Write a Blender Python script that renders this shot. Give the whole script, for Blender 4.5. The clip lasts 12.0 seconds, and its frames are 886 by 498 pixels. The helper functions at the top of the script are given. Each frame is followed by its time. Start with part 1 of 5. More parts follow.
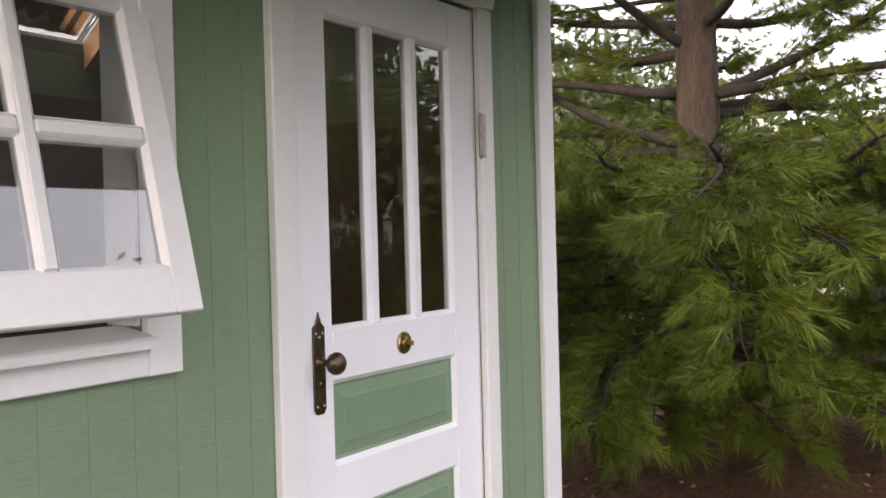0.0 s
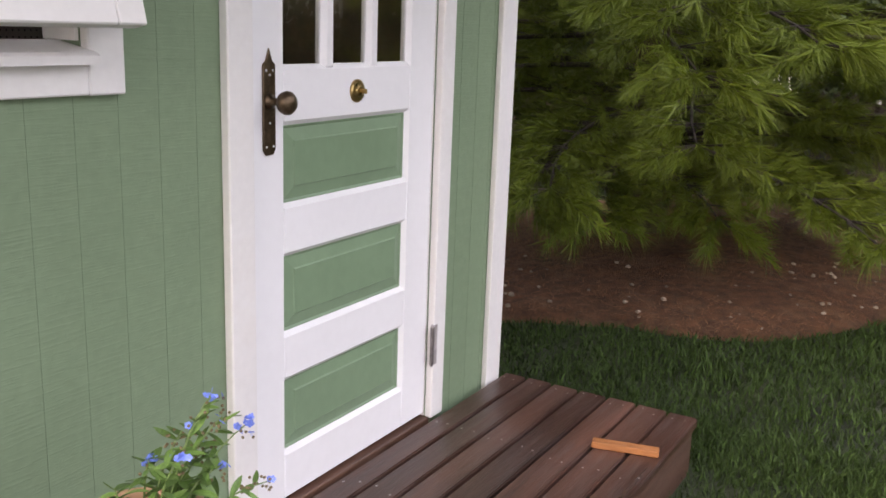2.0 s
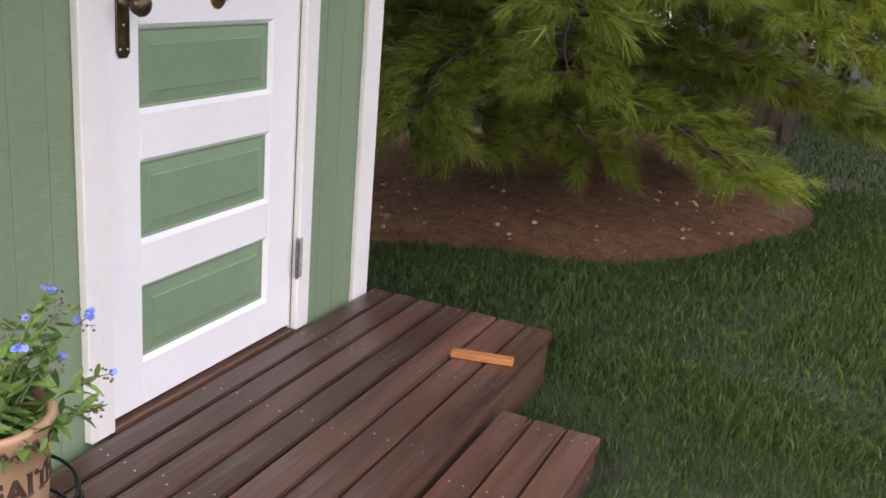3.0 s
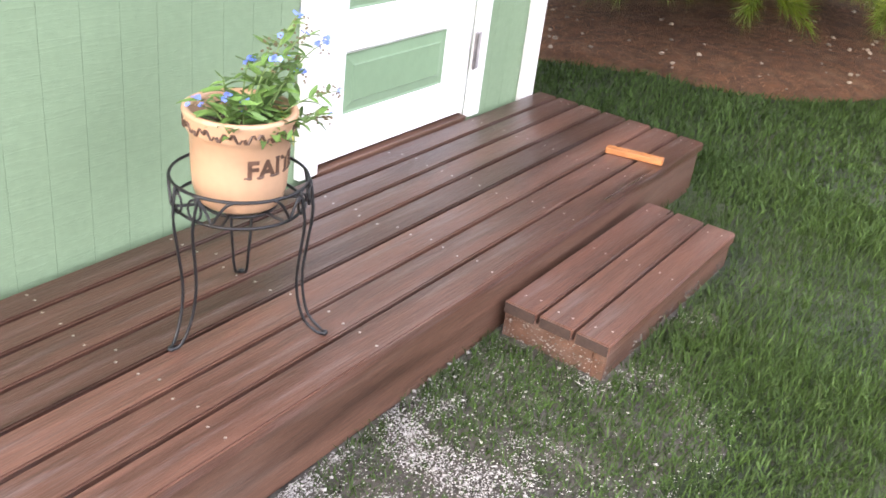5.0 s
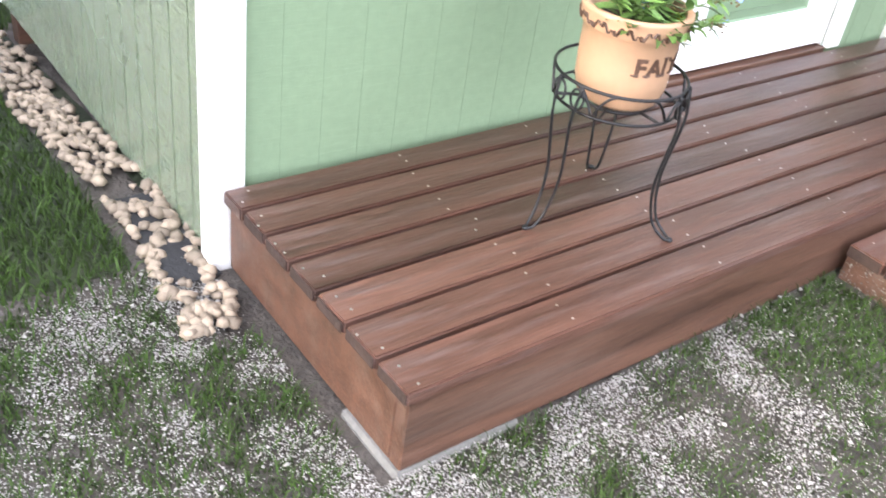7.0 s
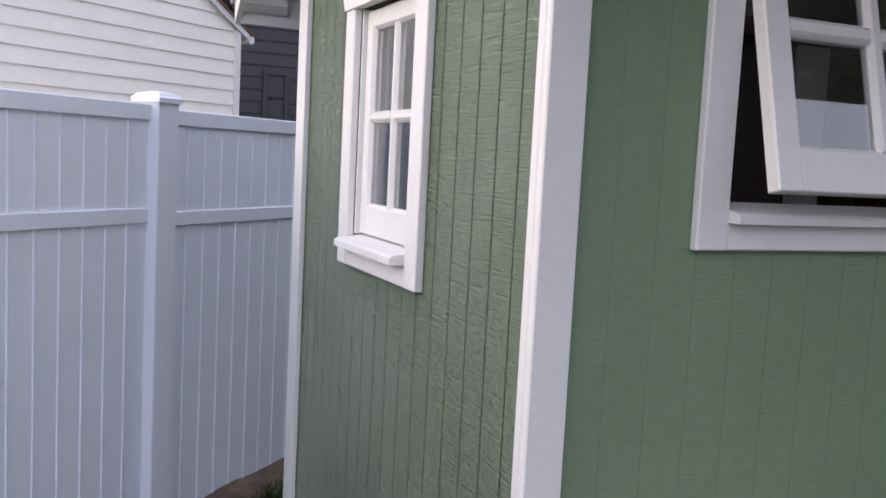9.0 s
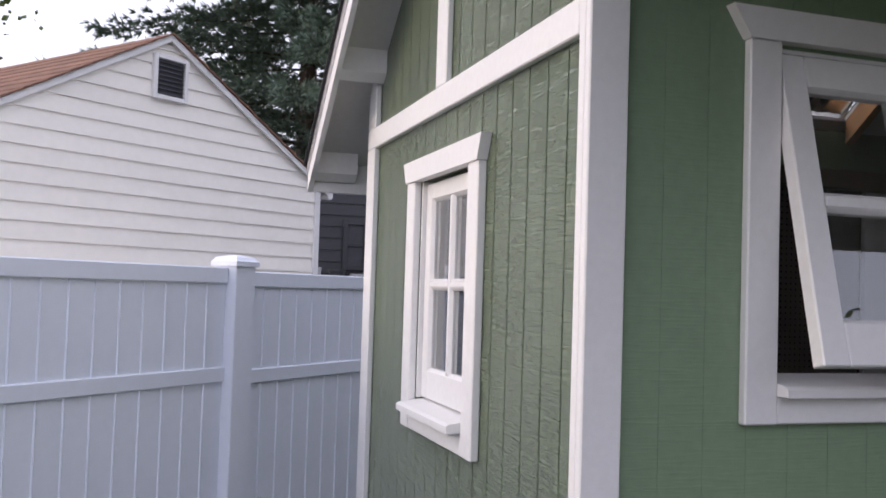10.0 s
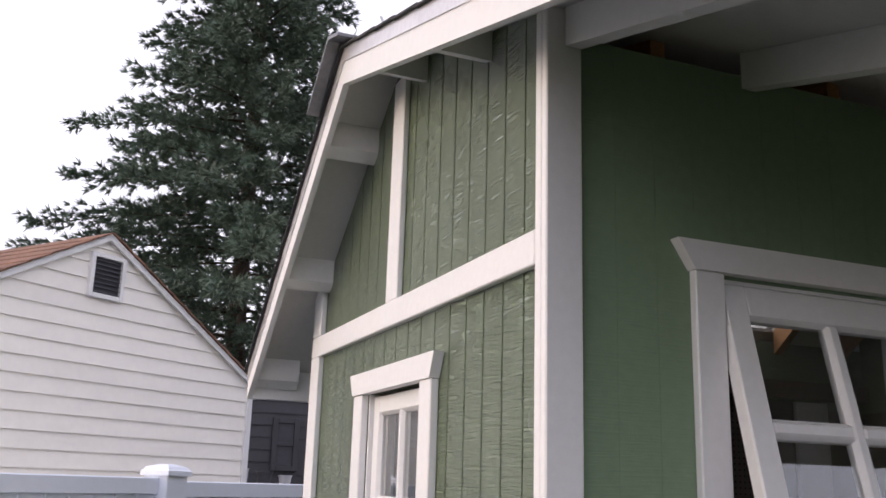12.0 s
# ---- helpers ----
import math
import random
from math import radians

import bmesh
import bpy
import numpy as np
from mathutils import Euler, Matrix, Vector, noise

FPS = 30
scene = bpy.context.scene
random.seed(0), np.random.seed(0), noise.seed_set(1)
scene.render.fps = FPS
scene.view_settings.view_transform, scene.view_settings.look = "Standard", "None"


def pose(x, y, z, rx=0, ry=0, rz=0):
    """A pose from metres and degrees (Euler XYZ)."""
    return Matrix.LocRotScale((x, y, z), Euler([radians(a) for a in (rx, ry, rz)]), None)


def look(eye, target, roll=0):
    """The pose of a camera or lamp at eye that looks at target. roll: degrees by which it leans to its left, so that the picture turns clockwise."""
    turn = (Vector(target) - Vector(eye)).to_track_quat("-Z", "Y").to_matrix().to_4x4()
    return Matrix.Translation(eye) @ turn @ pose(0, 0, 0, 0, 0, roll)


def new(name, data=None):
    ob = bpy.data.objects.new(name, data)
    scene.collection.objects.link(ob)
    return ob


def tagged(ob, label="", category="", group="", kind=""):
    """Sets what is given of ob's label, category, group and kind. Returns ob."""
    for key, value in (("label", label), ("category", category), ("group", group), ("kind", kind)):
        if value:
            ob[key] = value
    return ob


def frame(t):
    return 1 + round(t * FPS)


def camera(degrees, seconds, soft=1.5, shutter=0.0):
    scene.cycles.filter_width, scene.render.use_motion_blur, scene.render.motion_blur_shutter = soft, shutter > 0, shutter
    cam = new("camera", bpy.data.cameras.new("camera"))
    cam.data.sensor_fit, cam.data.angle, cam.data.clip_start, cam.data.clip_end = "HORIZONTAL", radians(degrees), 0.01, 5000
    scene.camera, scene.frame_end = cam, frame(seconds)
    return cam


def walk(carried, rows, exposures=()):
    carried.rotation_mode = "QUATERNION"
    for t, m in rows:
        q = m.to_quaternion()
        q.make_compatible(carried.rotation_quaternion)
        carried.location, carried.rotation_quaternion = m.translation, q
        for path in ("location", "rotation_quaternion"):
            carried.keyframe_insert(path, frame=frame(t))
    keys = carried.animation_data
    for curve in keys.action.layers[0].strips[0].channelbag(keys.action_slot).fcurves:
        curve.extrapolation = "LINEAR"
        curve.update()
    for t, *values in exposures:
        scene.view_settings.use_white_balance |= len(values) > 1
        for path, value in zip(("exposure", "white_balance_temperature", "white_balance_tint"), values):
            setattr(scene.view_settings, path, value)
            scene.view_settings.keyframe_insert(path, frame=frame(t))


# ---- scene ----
cam = camera(50.7, 12.0, soft=1.6, shutter=0.15)
PATH = [
    (0, (-0.181, -1.497, 1.535), (1.479, -0.382, 1.509), -1.5),
    (0.5, (-0.175, -1.494, 1.512), (1.504, -0.415, 1.367), -0.3),
    (1, (-0.178, -1.476, 1.479), (1.494, -0.41, 1.213), 0.7),
    (1.5, (-0.171, -1.47, 1.454), (1.487, -0.414, 1.087), 1.4),
    (2, (-0.159, -1.459, 1.432), (1.516, -0.473, 0.963), 2.1),
    (2.5, (-0.164, -1.484, 1.421), (1.567, -0.638, 0.884), 3.5),
    (2.7, (-0.17, -1.51, 1.417), (1.592, -0.751, 0.851), 4.9),
    (4.3, (-0.341, -1.777, 1.342), (1.262, -0.888, 0.541), 3.0),
    (4.5, (-0.405, -1.759, 1.341), (1.181, -0.882, 0.493), 4.8),
    (5, (-0.54, -1.725, 1.329), (0.968, -0.784, 0.411), 7.3),
    (5.5, (-0.601, -1.712, 1.307), (0.815, -0.716, 0.306), 8.5),
    (6, (-0.646, -1.703, 1.285), (0.663, -0.683, 0.168), 9.8),
    (6.5, (-0.687, -1.671, 1.275), (0.504, -0.59, 0.087), 10.4),
    (7, (-0.727, -1.627, 1.294), (0.349, -0.38, 0.16), 8.8),
    (7.5, (-0.788, -1.554, 1.337), (0.114, -0.053, 0.371), 7.0),
    (7.7, (-0.811, -1.529, 1.369), (0.026, 0.077, 0.52), 6.1),
    (9.3, (-0.877, -1.558, 1.455), (-0.09, 0.277, 1.336), 2.5),
    (9.5, (-0.865, -1.578, 1.472), (-0.108, 0.271, 1.387), 1.9),
    (10, (-0.829, -1.633, 1.536), (-0.213, 0.268, 1.621), 1.8),
    (10.5, (-0.841, -1.668, 1.553), (-0.247, 0.229, 1.775), 1.7),
    (11, (-0.861, -1.667, 1.572), (-0.208, 0.196, 1.889), 1.7),
    (11.5, (-0.888, -1.662, 1.594), (-0.193, 0.158, 2.047), 2.0),
    (12, (-0.9, -1.636, 1.6), (-0.172, 0.161, 2.091), 1.8),
]
walk(cam, [(t, look(eye, target, roll)) for t, eye, target, roll in PATH],
     exposures=[(0, 1.62, 7100, 14), (2.7, 1.58, 7000, 14), (4.3, 2.5, 6800, 11), (5.2, 2.8, 6600, 10), (6.2, 2.88, 6550, 10), (7.2, 2.75, 6450, 7), (7.8, 2.08, 6400, 9), (9.3, 0.58, 6250, 15), (12, 0.55, 6600, 15)])

# ---- daylight: bright even evening overcast ----
world = bpy.data.worlds.new("sky")
scene.world = world
world.use_nodes = True
wn, wl = world.node_tree.nodes, world.node_tree.links
wn.clear()
sky = wn.new("ShaderNodeTexSky")
sky.sky_type = "NISHITA"
sky.sun_disc = False
sky.sun_elevation = radians(19)
sky.sun_rotation = radians(281)
sky.dust_density = 4.0
sky.air_density = 1.2
cloud = wn.new("ShaderNodeMix")
cloud.data_type = "RGBA"
cloud.inputs[0].default_value = 0.62
cloud.inputs[7].default_value = (11.6, 11.5, 13.2, 1)
wl.new(sky.outputs[0], cloud.inputs[6])
bg = wn.new("ShaderNodeBackground")
bg.inputs[1].default_value = 0.105
wl.new(cloud.outputs[2], bg.inputs[0])
wout = wn.new("ShaderNodeOutputWorld")
wl.new(bg.outputs[0], wout.inputs[0])

sun_data = bpy.data.lights.new("sun", "SUN")
sun_data.energy = 0.42
sun_data.angle = radians(25)
sun_data.color = (1.0, 0.93, 0.84)
sun = new("sun", sun_data)
sun.matrix_world = look((-20, 4, 7), (0, 0, 0))


# ---- materials ----
def material(name, base, rough=0.6, metal=0.0, var=0.12, scale=6.0, fine=60.0, bump=0.15, stretch=(1, 1, 1), dirt=None,
             dirt_amount=0.0, dirt_scale=2.0, rand=0.0, bump_scale=None, sharp=None, spec=0.5, coat=0.0, island=False, bump_dist=0.01):
    """Colour varied at two scales, optional stains, relief from stretched noise."""
    m = bpy.data.materials.new(name)
    m.use_nodes = True
    n, l = m.node_tree.nodes, m.node_tree.links
    b = n["Principled BSDF"]
    b.inputs["Roughness"].default_value = rough
    b.inputs["Metallic"].default_value = metal
    b.inputs["Specular IOR Level"].default_value = spec
    b.inputs["Coat Weight"].default_value = coat
    tc = n.new("ShaderNodeTexCoord")
    mp = n.new("ShaderNodeMapping")
    mp.inputs["Scale"].default_value = stretch
    l.new(tc.outputs["Object"], mp.inputs[0])
    n1 = n.new("ShaderNodeTexNoise")
    n1.inputs["Scale"].default_value = scale
    n1.inputs["Detail"].default_value = 4
    n2 = n.new("ShaderNodeTexNoise")
    n2.inputs["Scale"].default_value = fine
    n2.inputs["Detail"].default_value = 5
    l.new(mp.outputs[0], n1.inputs[0])
    l.new(mp.outputs[0], n2.inputs[0])
    if rand or island:
        oi = n.new("ShaderNodeNewGeometry" if island else "ShaderNodeObjectInfo")
        src = oi.outputs["Random Per Island"] if island else oi.outputs["Random"]
        shift = n.new("ShaderNodeVectorMath")
        shift.operation = "MULTIPLY_ADD"
        l.new(mp.outputs[0], shift.inputs[0])
        shift.inputs[1].default_value = (1, 1, 1)
        cmb = n.new("ShaderNodeCombineXYZ")
        mul = n.new("ShaderNodeMath")
        mul.operation = "MULTIPLY"
        mul.inputs[1].default_value = 37.0
        l.new(src, mul.inputs[0])
        for k in range(3):
            l.new(mul.outputs[0], cmb.inputs[k])
        l.new(cmb.outputs[0], shift.inputs[2])
        l.new(shift.outputs[0], n1.inputs[0])
        l.new(shift.outputs[0], n2.inputs[0])
    mixv = n.new("ShaderNodeMath")
    mixv.operation = "MULTIPLY_ADD"
    l.new(n1.outputs[0], mixv.inputs[0])
    mixv.inputs[1].default_value = 0.6
    half = n.new("ShaderNodeMath")
    half.operation = "MULTIPLY"
    half.inputs[1].default_value = 0.4
    l.new(n2.outputs[0], half.inputs[0])
    l.new(half.outputs[0], mixv.inputs[2])
    ramp = n.new("ShaderNodeValToRGB")
    lo = [max(0, c * (1 - var * 2)) for c in base]
    hi = [min(1, c * (1 + var * 2)) for c in base]
    ramp.color_ramp.elements[0].position, ramp.color_ramp.elements[0].color = 0.25, (*lo, 1)
    ramp.color_ramp.elements[1].position, ramp.color_ramp.elements[1].color = 0.75, (*hi, 1)
    l.new(mixv.outputs[0], ramp.inputs[0])
    col = ramp.outputs[0]
    if rand:
        hsv = n.new("ShaderNodeHueSaturation")
        mr = n.new("ShaderNodeMapRange")
        mr.inputs[3].default_value, mr.inputs[4].default_value = 1 - rand, 1 + rand
        l.new(src, mr.inputs[0])
        l.new(mr.outputs[0], hsv.inputs["Value"])
        l.new(col, hsv.inputs["Color"])
        col = hsv.outputs[0]
    if dirt:
        n3 = n.new("ShaderNodeTexNoise")
        n3.inputs["Scale"].default_value = dirt_scale
        n3.inputs["Detail"].default_value = 8
        n3.inputs["Roughness"].default_value = 0.7
        l.new(mp.outputs[0] if stretch != (1, 1, 1) else tc.outputs["Object"], n3.inputs[0])
        r3 = n.new("ShaderNodeMapRange")
        r3.inputs[1].default_value, r3.inputs[2].default_value = 0.5, 0.72
        r3.inputs[3].default_value, r3.inputs[4].default_value = 0, dirt_amount
        l.new(n3.outputs[0], r3.inputs[0])
        mx = n.new("ShaderNodeMix")
        mx.data_type = "RGBA"
        mx.inputs[7].default_value = (*dirt, 1)
        l.new(r3.outputs[0], mx.inputs[0])
        l.new(col, mx.inputs[6])
        col = mx.outputs[2]
    l.new(col, b.inputs["Base Color"])
    rr = n.new("ShaderNodeMapRange")
    rr.inputs[3].default_value, rr.inputs[4].default_value = max(0, rough - 0.12), min(1, rough + 0.12)
    l.new(n1.outputs[0], rr.inputs[0])
    l.new(rr.outputs[0], b.inputs["Roughness"])
    if bump:
        bp = n.new("ShaderNodeBump")
        bp.inputs["Strength"].default_value = bump
        bp.inputs["Distance"].default_value = bump_dist
        hsrc = n2
        if bump_scale:
            mp2 = n.new("ShaderNodeMapping")
            mp2.inputs["Scale"].default_value = bump_scale
            l.new(tc.outputs["Object"], mp2.inputs[0])
            hsrc = n.new("ShaderNodeTexNoise")
            hsrc.inputs["Scale"].default_value = 1.0
            hsrc.inputs["Detail"].default_value = 5
            hsrc.inputs["Roughness"].default_value = 0.6
            l.new(mp2.outputs[0], hsrc.inputs[0])
        hout = hsrc.outputs[0]
        if sharp:
            sm = n.new("ShaderNodeMapRange")
            sm.interpolation_type = "SMOOTHSTEP"
            sm.inputs[1].default_value, sm.inputs[2].default_value = sharp
            l.new(hout, sm.inputs[0])
            hout = sm.outputs[0]
        l.new(hout, bp.inputs["Height"])
        l.new(bp.outputs[0], b.inputs["Normal"])
    return m


def glass_material(name, tint=(0.96, 0.98, 0.98), rough=0.0, ior=1.5):
    m = bpy.data.materials.new(name)
    m.use_nodes = True
    b = m.node_tree.nodes["Principled BSDF"]
    b.inputs["Base Color"].default_value = (*tint, 1)
    b.inputs["Roughness"].default_value = rough
    b.inputs["Transmission Weight"].default_value = 1.0
    b.inputs["IOR"].default_value = ior
    return m


GREEN_FRONT = material("green_wall_paint", (0.195, 0.27, 0.17), 0.55, var=0.07, scale=1.6, fine=40, bump=0.26, bump_scale=(9, 9, 170), bump_dist=0.003, spec=0.35, sharp=(0.45, 0.65))
GREEN_SIDE = material("green_siding_paint", (0.185, 0.235, 0.14), 0.24, var=0.10, scale=2.0, fine=50, bump=0.95, bump_scale=(13, 13, 175), bump_dist=0.005, spec=0.8, coat=0.6, sharp=(0.36, 0.70))
side_shader = GREEN_SIDE.node_tree.nodes["Principled BSDF"]
side_shader.inputs["Coat Roughness"].default_value = 0.18
GREEN_SIDE.node_tree.links.new(GREEN_SIDE.node_tree.nodes["Bump"].outputs[0], side_shader.inputs["Coat Normal"])
GREEN_PANEL = material("green_door_paint", (0.19, 0.28, 0.175), 0.42, var=0.05, scale=4, fine=30, bump=0.06, spec=0.4)
WHITE = material("white_trim_paint", (0.77, 0.76, 0.75), 0.5, var=0.035, scale=3, fine=50, bump=0.2, bump_scale=(30, 30, 90), bump_dist=0.003, dirt=(0.62, 0.55, 0.47), dirt_amount=0.22, dirt_scale=3.0)
WHITE_DOOR = material("white_door_paint", (0.83, 0.83, 0.85), 0.38, var=0.02, scale=3, fine=30, bump=0.05)
VINYL = material("white_vinyl", (0.82, 0.86, 0.95), 0.35, var=0.02, scale=2, fine=30, bump=0.03, dirt=(0.6, 0.6, 0.6), dirt_amount=0.15)
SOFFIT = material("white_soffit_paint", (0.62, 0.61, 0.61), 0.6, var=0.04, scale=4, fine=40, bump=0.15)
DECK = material("red_brown_deck_stain", (0.078, 0.037, 0.026), 0.33, var=0.42, scale=2.2, fine=26, stretch=(0.6, 9, 9), bump=0.5, bump_dist=0.003, dirt=(0.15, 0.115, 0.11), dirt_amount=0.8, dirt_scale=2.6, rand=0.34, spec=0.5)
SKIRT = material("red_brown_skirt_stain", (0.085, 0.042, 0.027), 0.5, var=0.4, scale=2.2, fine=22, stretch=(0.7, 9, 9), bump=0.4, bump_dist=0.003, dirt=(0.14, 0.10, 0.08), dirt_amount=0.6, dirt_scale=1.8, rand=0.15)
DARK_END = material("dark_end_grain", (0.035, 0.02, 0.015), 0.8, var=0.3, scale=20, fine=90, bump=0.4)
STEEL = material("galvanised_steel", (0.6, 0.6, 0.6), 0.3, 1.0, var=0.1, scale=200, bump=0)
BRONZE = material("aged_bronze", (0.11, 0.078, 0.05), 0.38, 0.9, var=0.35, scale=30, fine=120, bump=0.15)
HINGE = material("grey_hinge_metal", (0.24, 0.22, 0.22), 0.4, 0.9, var=0.25, scale=40, fine=120, bump=0.1)
PALE_HINGE = material("painted_hinge_leaf", (0.46, 0.43, 0.43), 0.5, 0.3, var=0.2, scale=40, fine=120, bump=0.1)
BRASS = material("worn_brass", (0.36, 0.26, 0.11), 0.3, 1.0, var=0.2, scale=40, fine=150, bump=0.08)
IRON = material("black_iron", (0.012, 0.012, 0.014), 0.42, 0.3, var=0.2, scale=40, bump=0.1)
TERRACOTTA = material("buff_glazed_clay", (0.41, 0.255, 0.16), 0.42, var=0.06, scale=8, fine=60, bump=0.06, spec=0.4)
CLAY_DARK = material("dark_brown_glaze", (0.07, 0.035, 0.022), 0.5, var=0.2, scale=30, bump=0.1)
SOIL = material("dark_soil", (0.045, 0.032, 0.022), 0.95, var=0.4, scale=30, fine=120, bump=0.8, bump_dist=0.02)
CONCRETE = material("weathered_concrete", (0.15, 0.145, 0.135), 0.9, var=0.15, scale=10, fine=80, bump=0.4, dirt=(0.2, 0.16, 0.1), dirt_amount=0.5)
GLASS = glass_material("window_glass", ior=1.72)
DOOR_GLASS = glass_material("door_glass", (0.90, 0.88, 0.84), ior=1.5)
SHINGLE = material("dark_roof_shingle", (0.05, 0.048, 0.05), 0.9, var=0.3, scale=12, fine=150, bump=0.5)
DRIP = material("drip_edge_metal", (0.62, 0.6, 0.6), 0.35, 0.6, var=0.1, scale=8, bump=0.05)
RIDGE_METAL = material("grey_ridge_metal", (0.20, 0.20, 0.21), 0.5, 0.4, var=0.15, scale=12, bump=0.1)
RAW_WOOD = material("raw_pine_framing", (0.42, 0.22, 0.10), 0.7, var=0.25, scale=2, fine=30, stretch=(6, 1, 6), bump=0.2)
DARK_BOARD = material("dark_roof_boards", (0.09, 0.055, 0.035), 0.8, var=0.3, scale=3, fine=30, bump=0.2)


# ---- building blocks ----
def box(bm, x0, x1, y0, y1, z0, z1, mat=0):
    v = [bm.verts.new(p) for p in ((x0, y0, z0), (x1, y0, z0), (x1, y1, z0), (x0, y1, z0), (x0, y0, z1), (x1, y0, z1), (x1, y1, z1), (x0, y1, z1))]
    fs = []
    for f in ((0, 3, 2, 1), (4, 5, 6, 7), (0, 1, 5, 4), (1, 2, 6, 5), (2, 3, 7, 6), (3, 0, 4, 7)):
        face = bm.faces.new([v[i] for i in f])
        face.material_index = mat
        fs.append(face)
    return v


def soft_box(x0, x1, y0, y1, z0, z1, r=0.003, seg=1):
    bm = bmesh.new()
    box(bm, x0, x1, y0, y1, z0, z1)
    bmesh.ops.bevel(bm, geom=bm.edges[:], offset=r, segments=seg, affect="EDGES")
    return bm


def prism(bm, outline, axis, a, b):
    """An outline of (u, v) pairs pushed along axis from a to b: axis x takes (y, z), y takes (x, z), z takes (x, y)."""
    def p(u, v, w):
        return {"x": (w, u, v), "y": (u, w, v), "z": (u, v, w)}[axis]
    lo = [bm.verts.new(p(u, v, a)) for u, v in outline]
    hi = [bm.verts.new(p(u, v, b)) for u, v in outline]
    n = len(outline)
    bm.faces.new(lo)
    bm.faces.new(hi)
    for i in range(n):
        bm.faces.new((lo[i], lo[(i + 1) % n], hi[(i + 1) % n], hi[i]))
    bmesh.ops.recalc_face_normals(bm, faces=bm.faces[:])
    return bm


def lathe(bm, profile, seg=32, cx=0, cy=0):
    """A turned shape from (radius, z) pairs."""
    rings = []
    for r, z in profile:
        rings.append([bm.verts.new((cx + r * math.cos(2 * math.pi * i / seg), cy + r * math.sin(2 * math.pi * i / seg), z)) for i in range(seg)])
    for a, b in zip(rings, rings[1:]):
        for i in range(seg):
            bm.faces.new((a[i], a[(i + 1) % seg], b[(i + 1) % seg], b[i]))
    bm.faces.new(list(reversed(rings[0])))
    bm.faces.new(rings[-1])
    return bm


def tube(bm, pts, r, seg=8, r_end=None):
    """A round bar along points."""
    pts = [Vector(p) for p in pts]
    rings = []
    for i, p in enumerate(pts):
        d = (pts[min(i + 1, len(pts) - 1)] - pts[max(i - 1, 0)])
        d = d.normalized() if d.length > 1e-9 else Vector((0, 0, 1))
        s = d.cross(Vector((0, 0, 1)))
        if s.length < 0.05:
            s = d.cross(Vector((1, 0, 0)))
        s.normalize()
        u = s.cross(d)
        rad = r if r_end is None else r + (r_end - r) * i / max(1, len(pts) - 1)
        rings.append([bm.verts.new(p + rad * (math.cos(2 * math.pi * k / seg) * s + math.sin(2 * math.pi * k / seg) * u)) for k in range(seg)])
    for a, b in zip(rings, rings[1:]):
        for i in range(seg):
            bm.faces.new((a[i], a[(i + 1) % seg], b[(i + 1) % seg], b[i]))
    bm.faces.new(list(reversed(rings[0])))
    bm.faces.new(rings[-1])
    return bm


def mesh_of(name, bm, *mats, smooth=False):
    me = bpy.data.meshes.new(name)
    bmesh.ops.recalc_face_normals(bm, faces=bm.faces[:])
    if smooth:
        for f in bm.faces:
            f.smooth = True
    bm.to_mesh(me)
    bm.free()
    for m in mats:
        me.materials.append(m)
    return me


def part(name, bm, mat, parent, label="", smooth=False):
    mats = mat if isinstance(mat, (list, tuple)) else (mat,)
    ob = new(name, mesh_of(name, bm, *mats, smooth=smooth))
    if parent is not None:
        ob.parent = parent
    if label:
        tagged(ob, label)
    return ob


def thing(name, label, category, group="", kind="", at=(0, 0, 0)):
    e = new(name)
    e.location = at
    e.empty_display_size = 0.1
    return tagged(e, label, category, group, kind)


def raw_mesh(name, verts, faces, *mats):
    """A large mesh from arrays of triangles or quads."""
    verts = np.asarray(verts, dtype=np.float32)
    faces = np.asarray(faces, dtype=np.int32)
    k = faces.shape[1]
    me = bpy.data.meshes.new(name)
    me.vertices.add(len(verts))
    me.vertices.foreach_set("co", verts.ravel())
    me.loops.add(faces.size)
    me.loops.foreach_set("vertex_index", faces.ravel())
    me.polygons.add(len(faces))
    me.polygons.foreach_set("loop_start", np.arange(0, faces.size, k, dtype=np.int32))
    me.polygons.foreach_set("loop_total", np.full(len(faces), k, dtype=np.int32))
    me.update(calc_edges=True)
    for m in mats:
        me.materials.append(m)
    return me


# ---- ground ----
def ground_z(x, y):
    """Level by the deck, falling gently towards the back fence."""
    t = min(1.0, max(0.0, (y - 0.1) / 2.4))
    s = min(1.0, max(0.0, (x - 0.3) / 1.2))
    return -0.034 + 0.030 * s * s * (3 - 2 * s) * (y < 0.1) - 0.215 * t * t * (3 - 2 * t)


LAWN = material("lawn_soil", (0.018, 0.026, 0.010), 0.95, var=0.4, scale=3, fine=60, bump=0.6, bump_dist=0.02, dirt=(0.05, 0.038, 0.025), dirt_amount=0.5, dirt_scale=1.5)
xs = np.concatenate(([-400, -120, -40, -15, -6], np.arange(-4, 10.01, 0.25), [13, 20, 45, 130, 400]))
ys = np.concatenate(([-400, -120, -40, -15, -7], np.arange(-4, 8.01, 0.25), [12, 20, 45, 130, 400]))
gv = [(x, y, ground_z(x, y) + 0.012 * noise.noise((x * 1.3, y * 1.3, 0))) for y in ys for x in xs]
gf = [(j * len(xs) + i, j * len(xs) + i + 1, (j + 1) * len(xs) + i + 1, (j + 1) * len(xs) + i) for j in range(len(ys) - 1) for i in range(len(xs) - 1)]
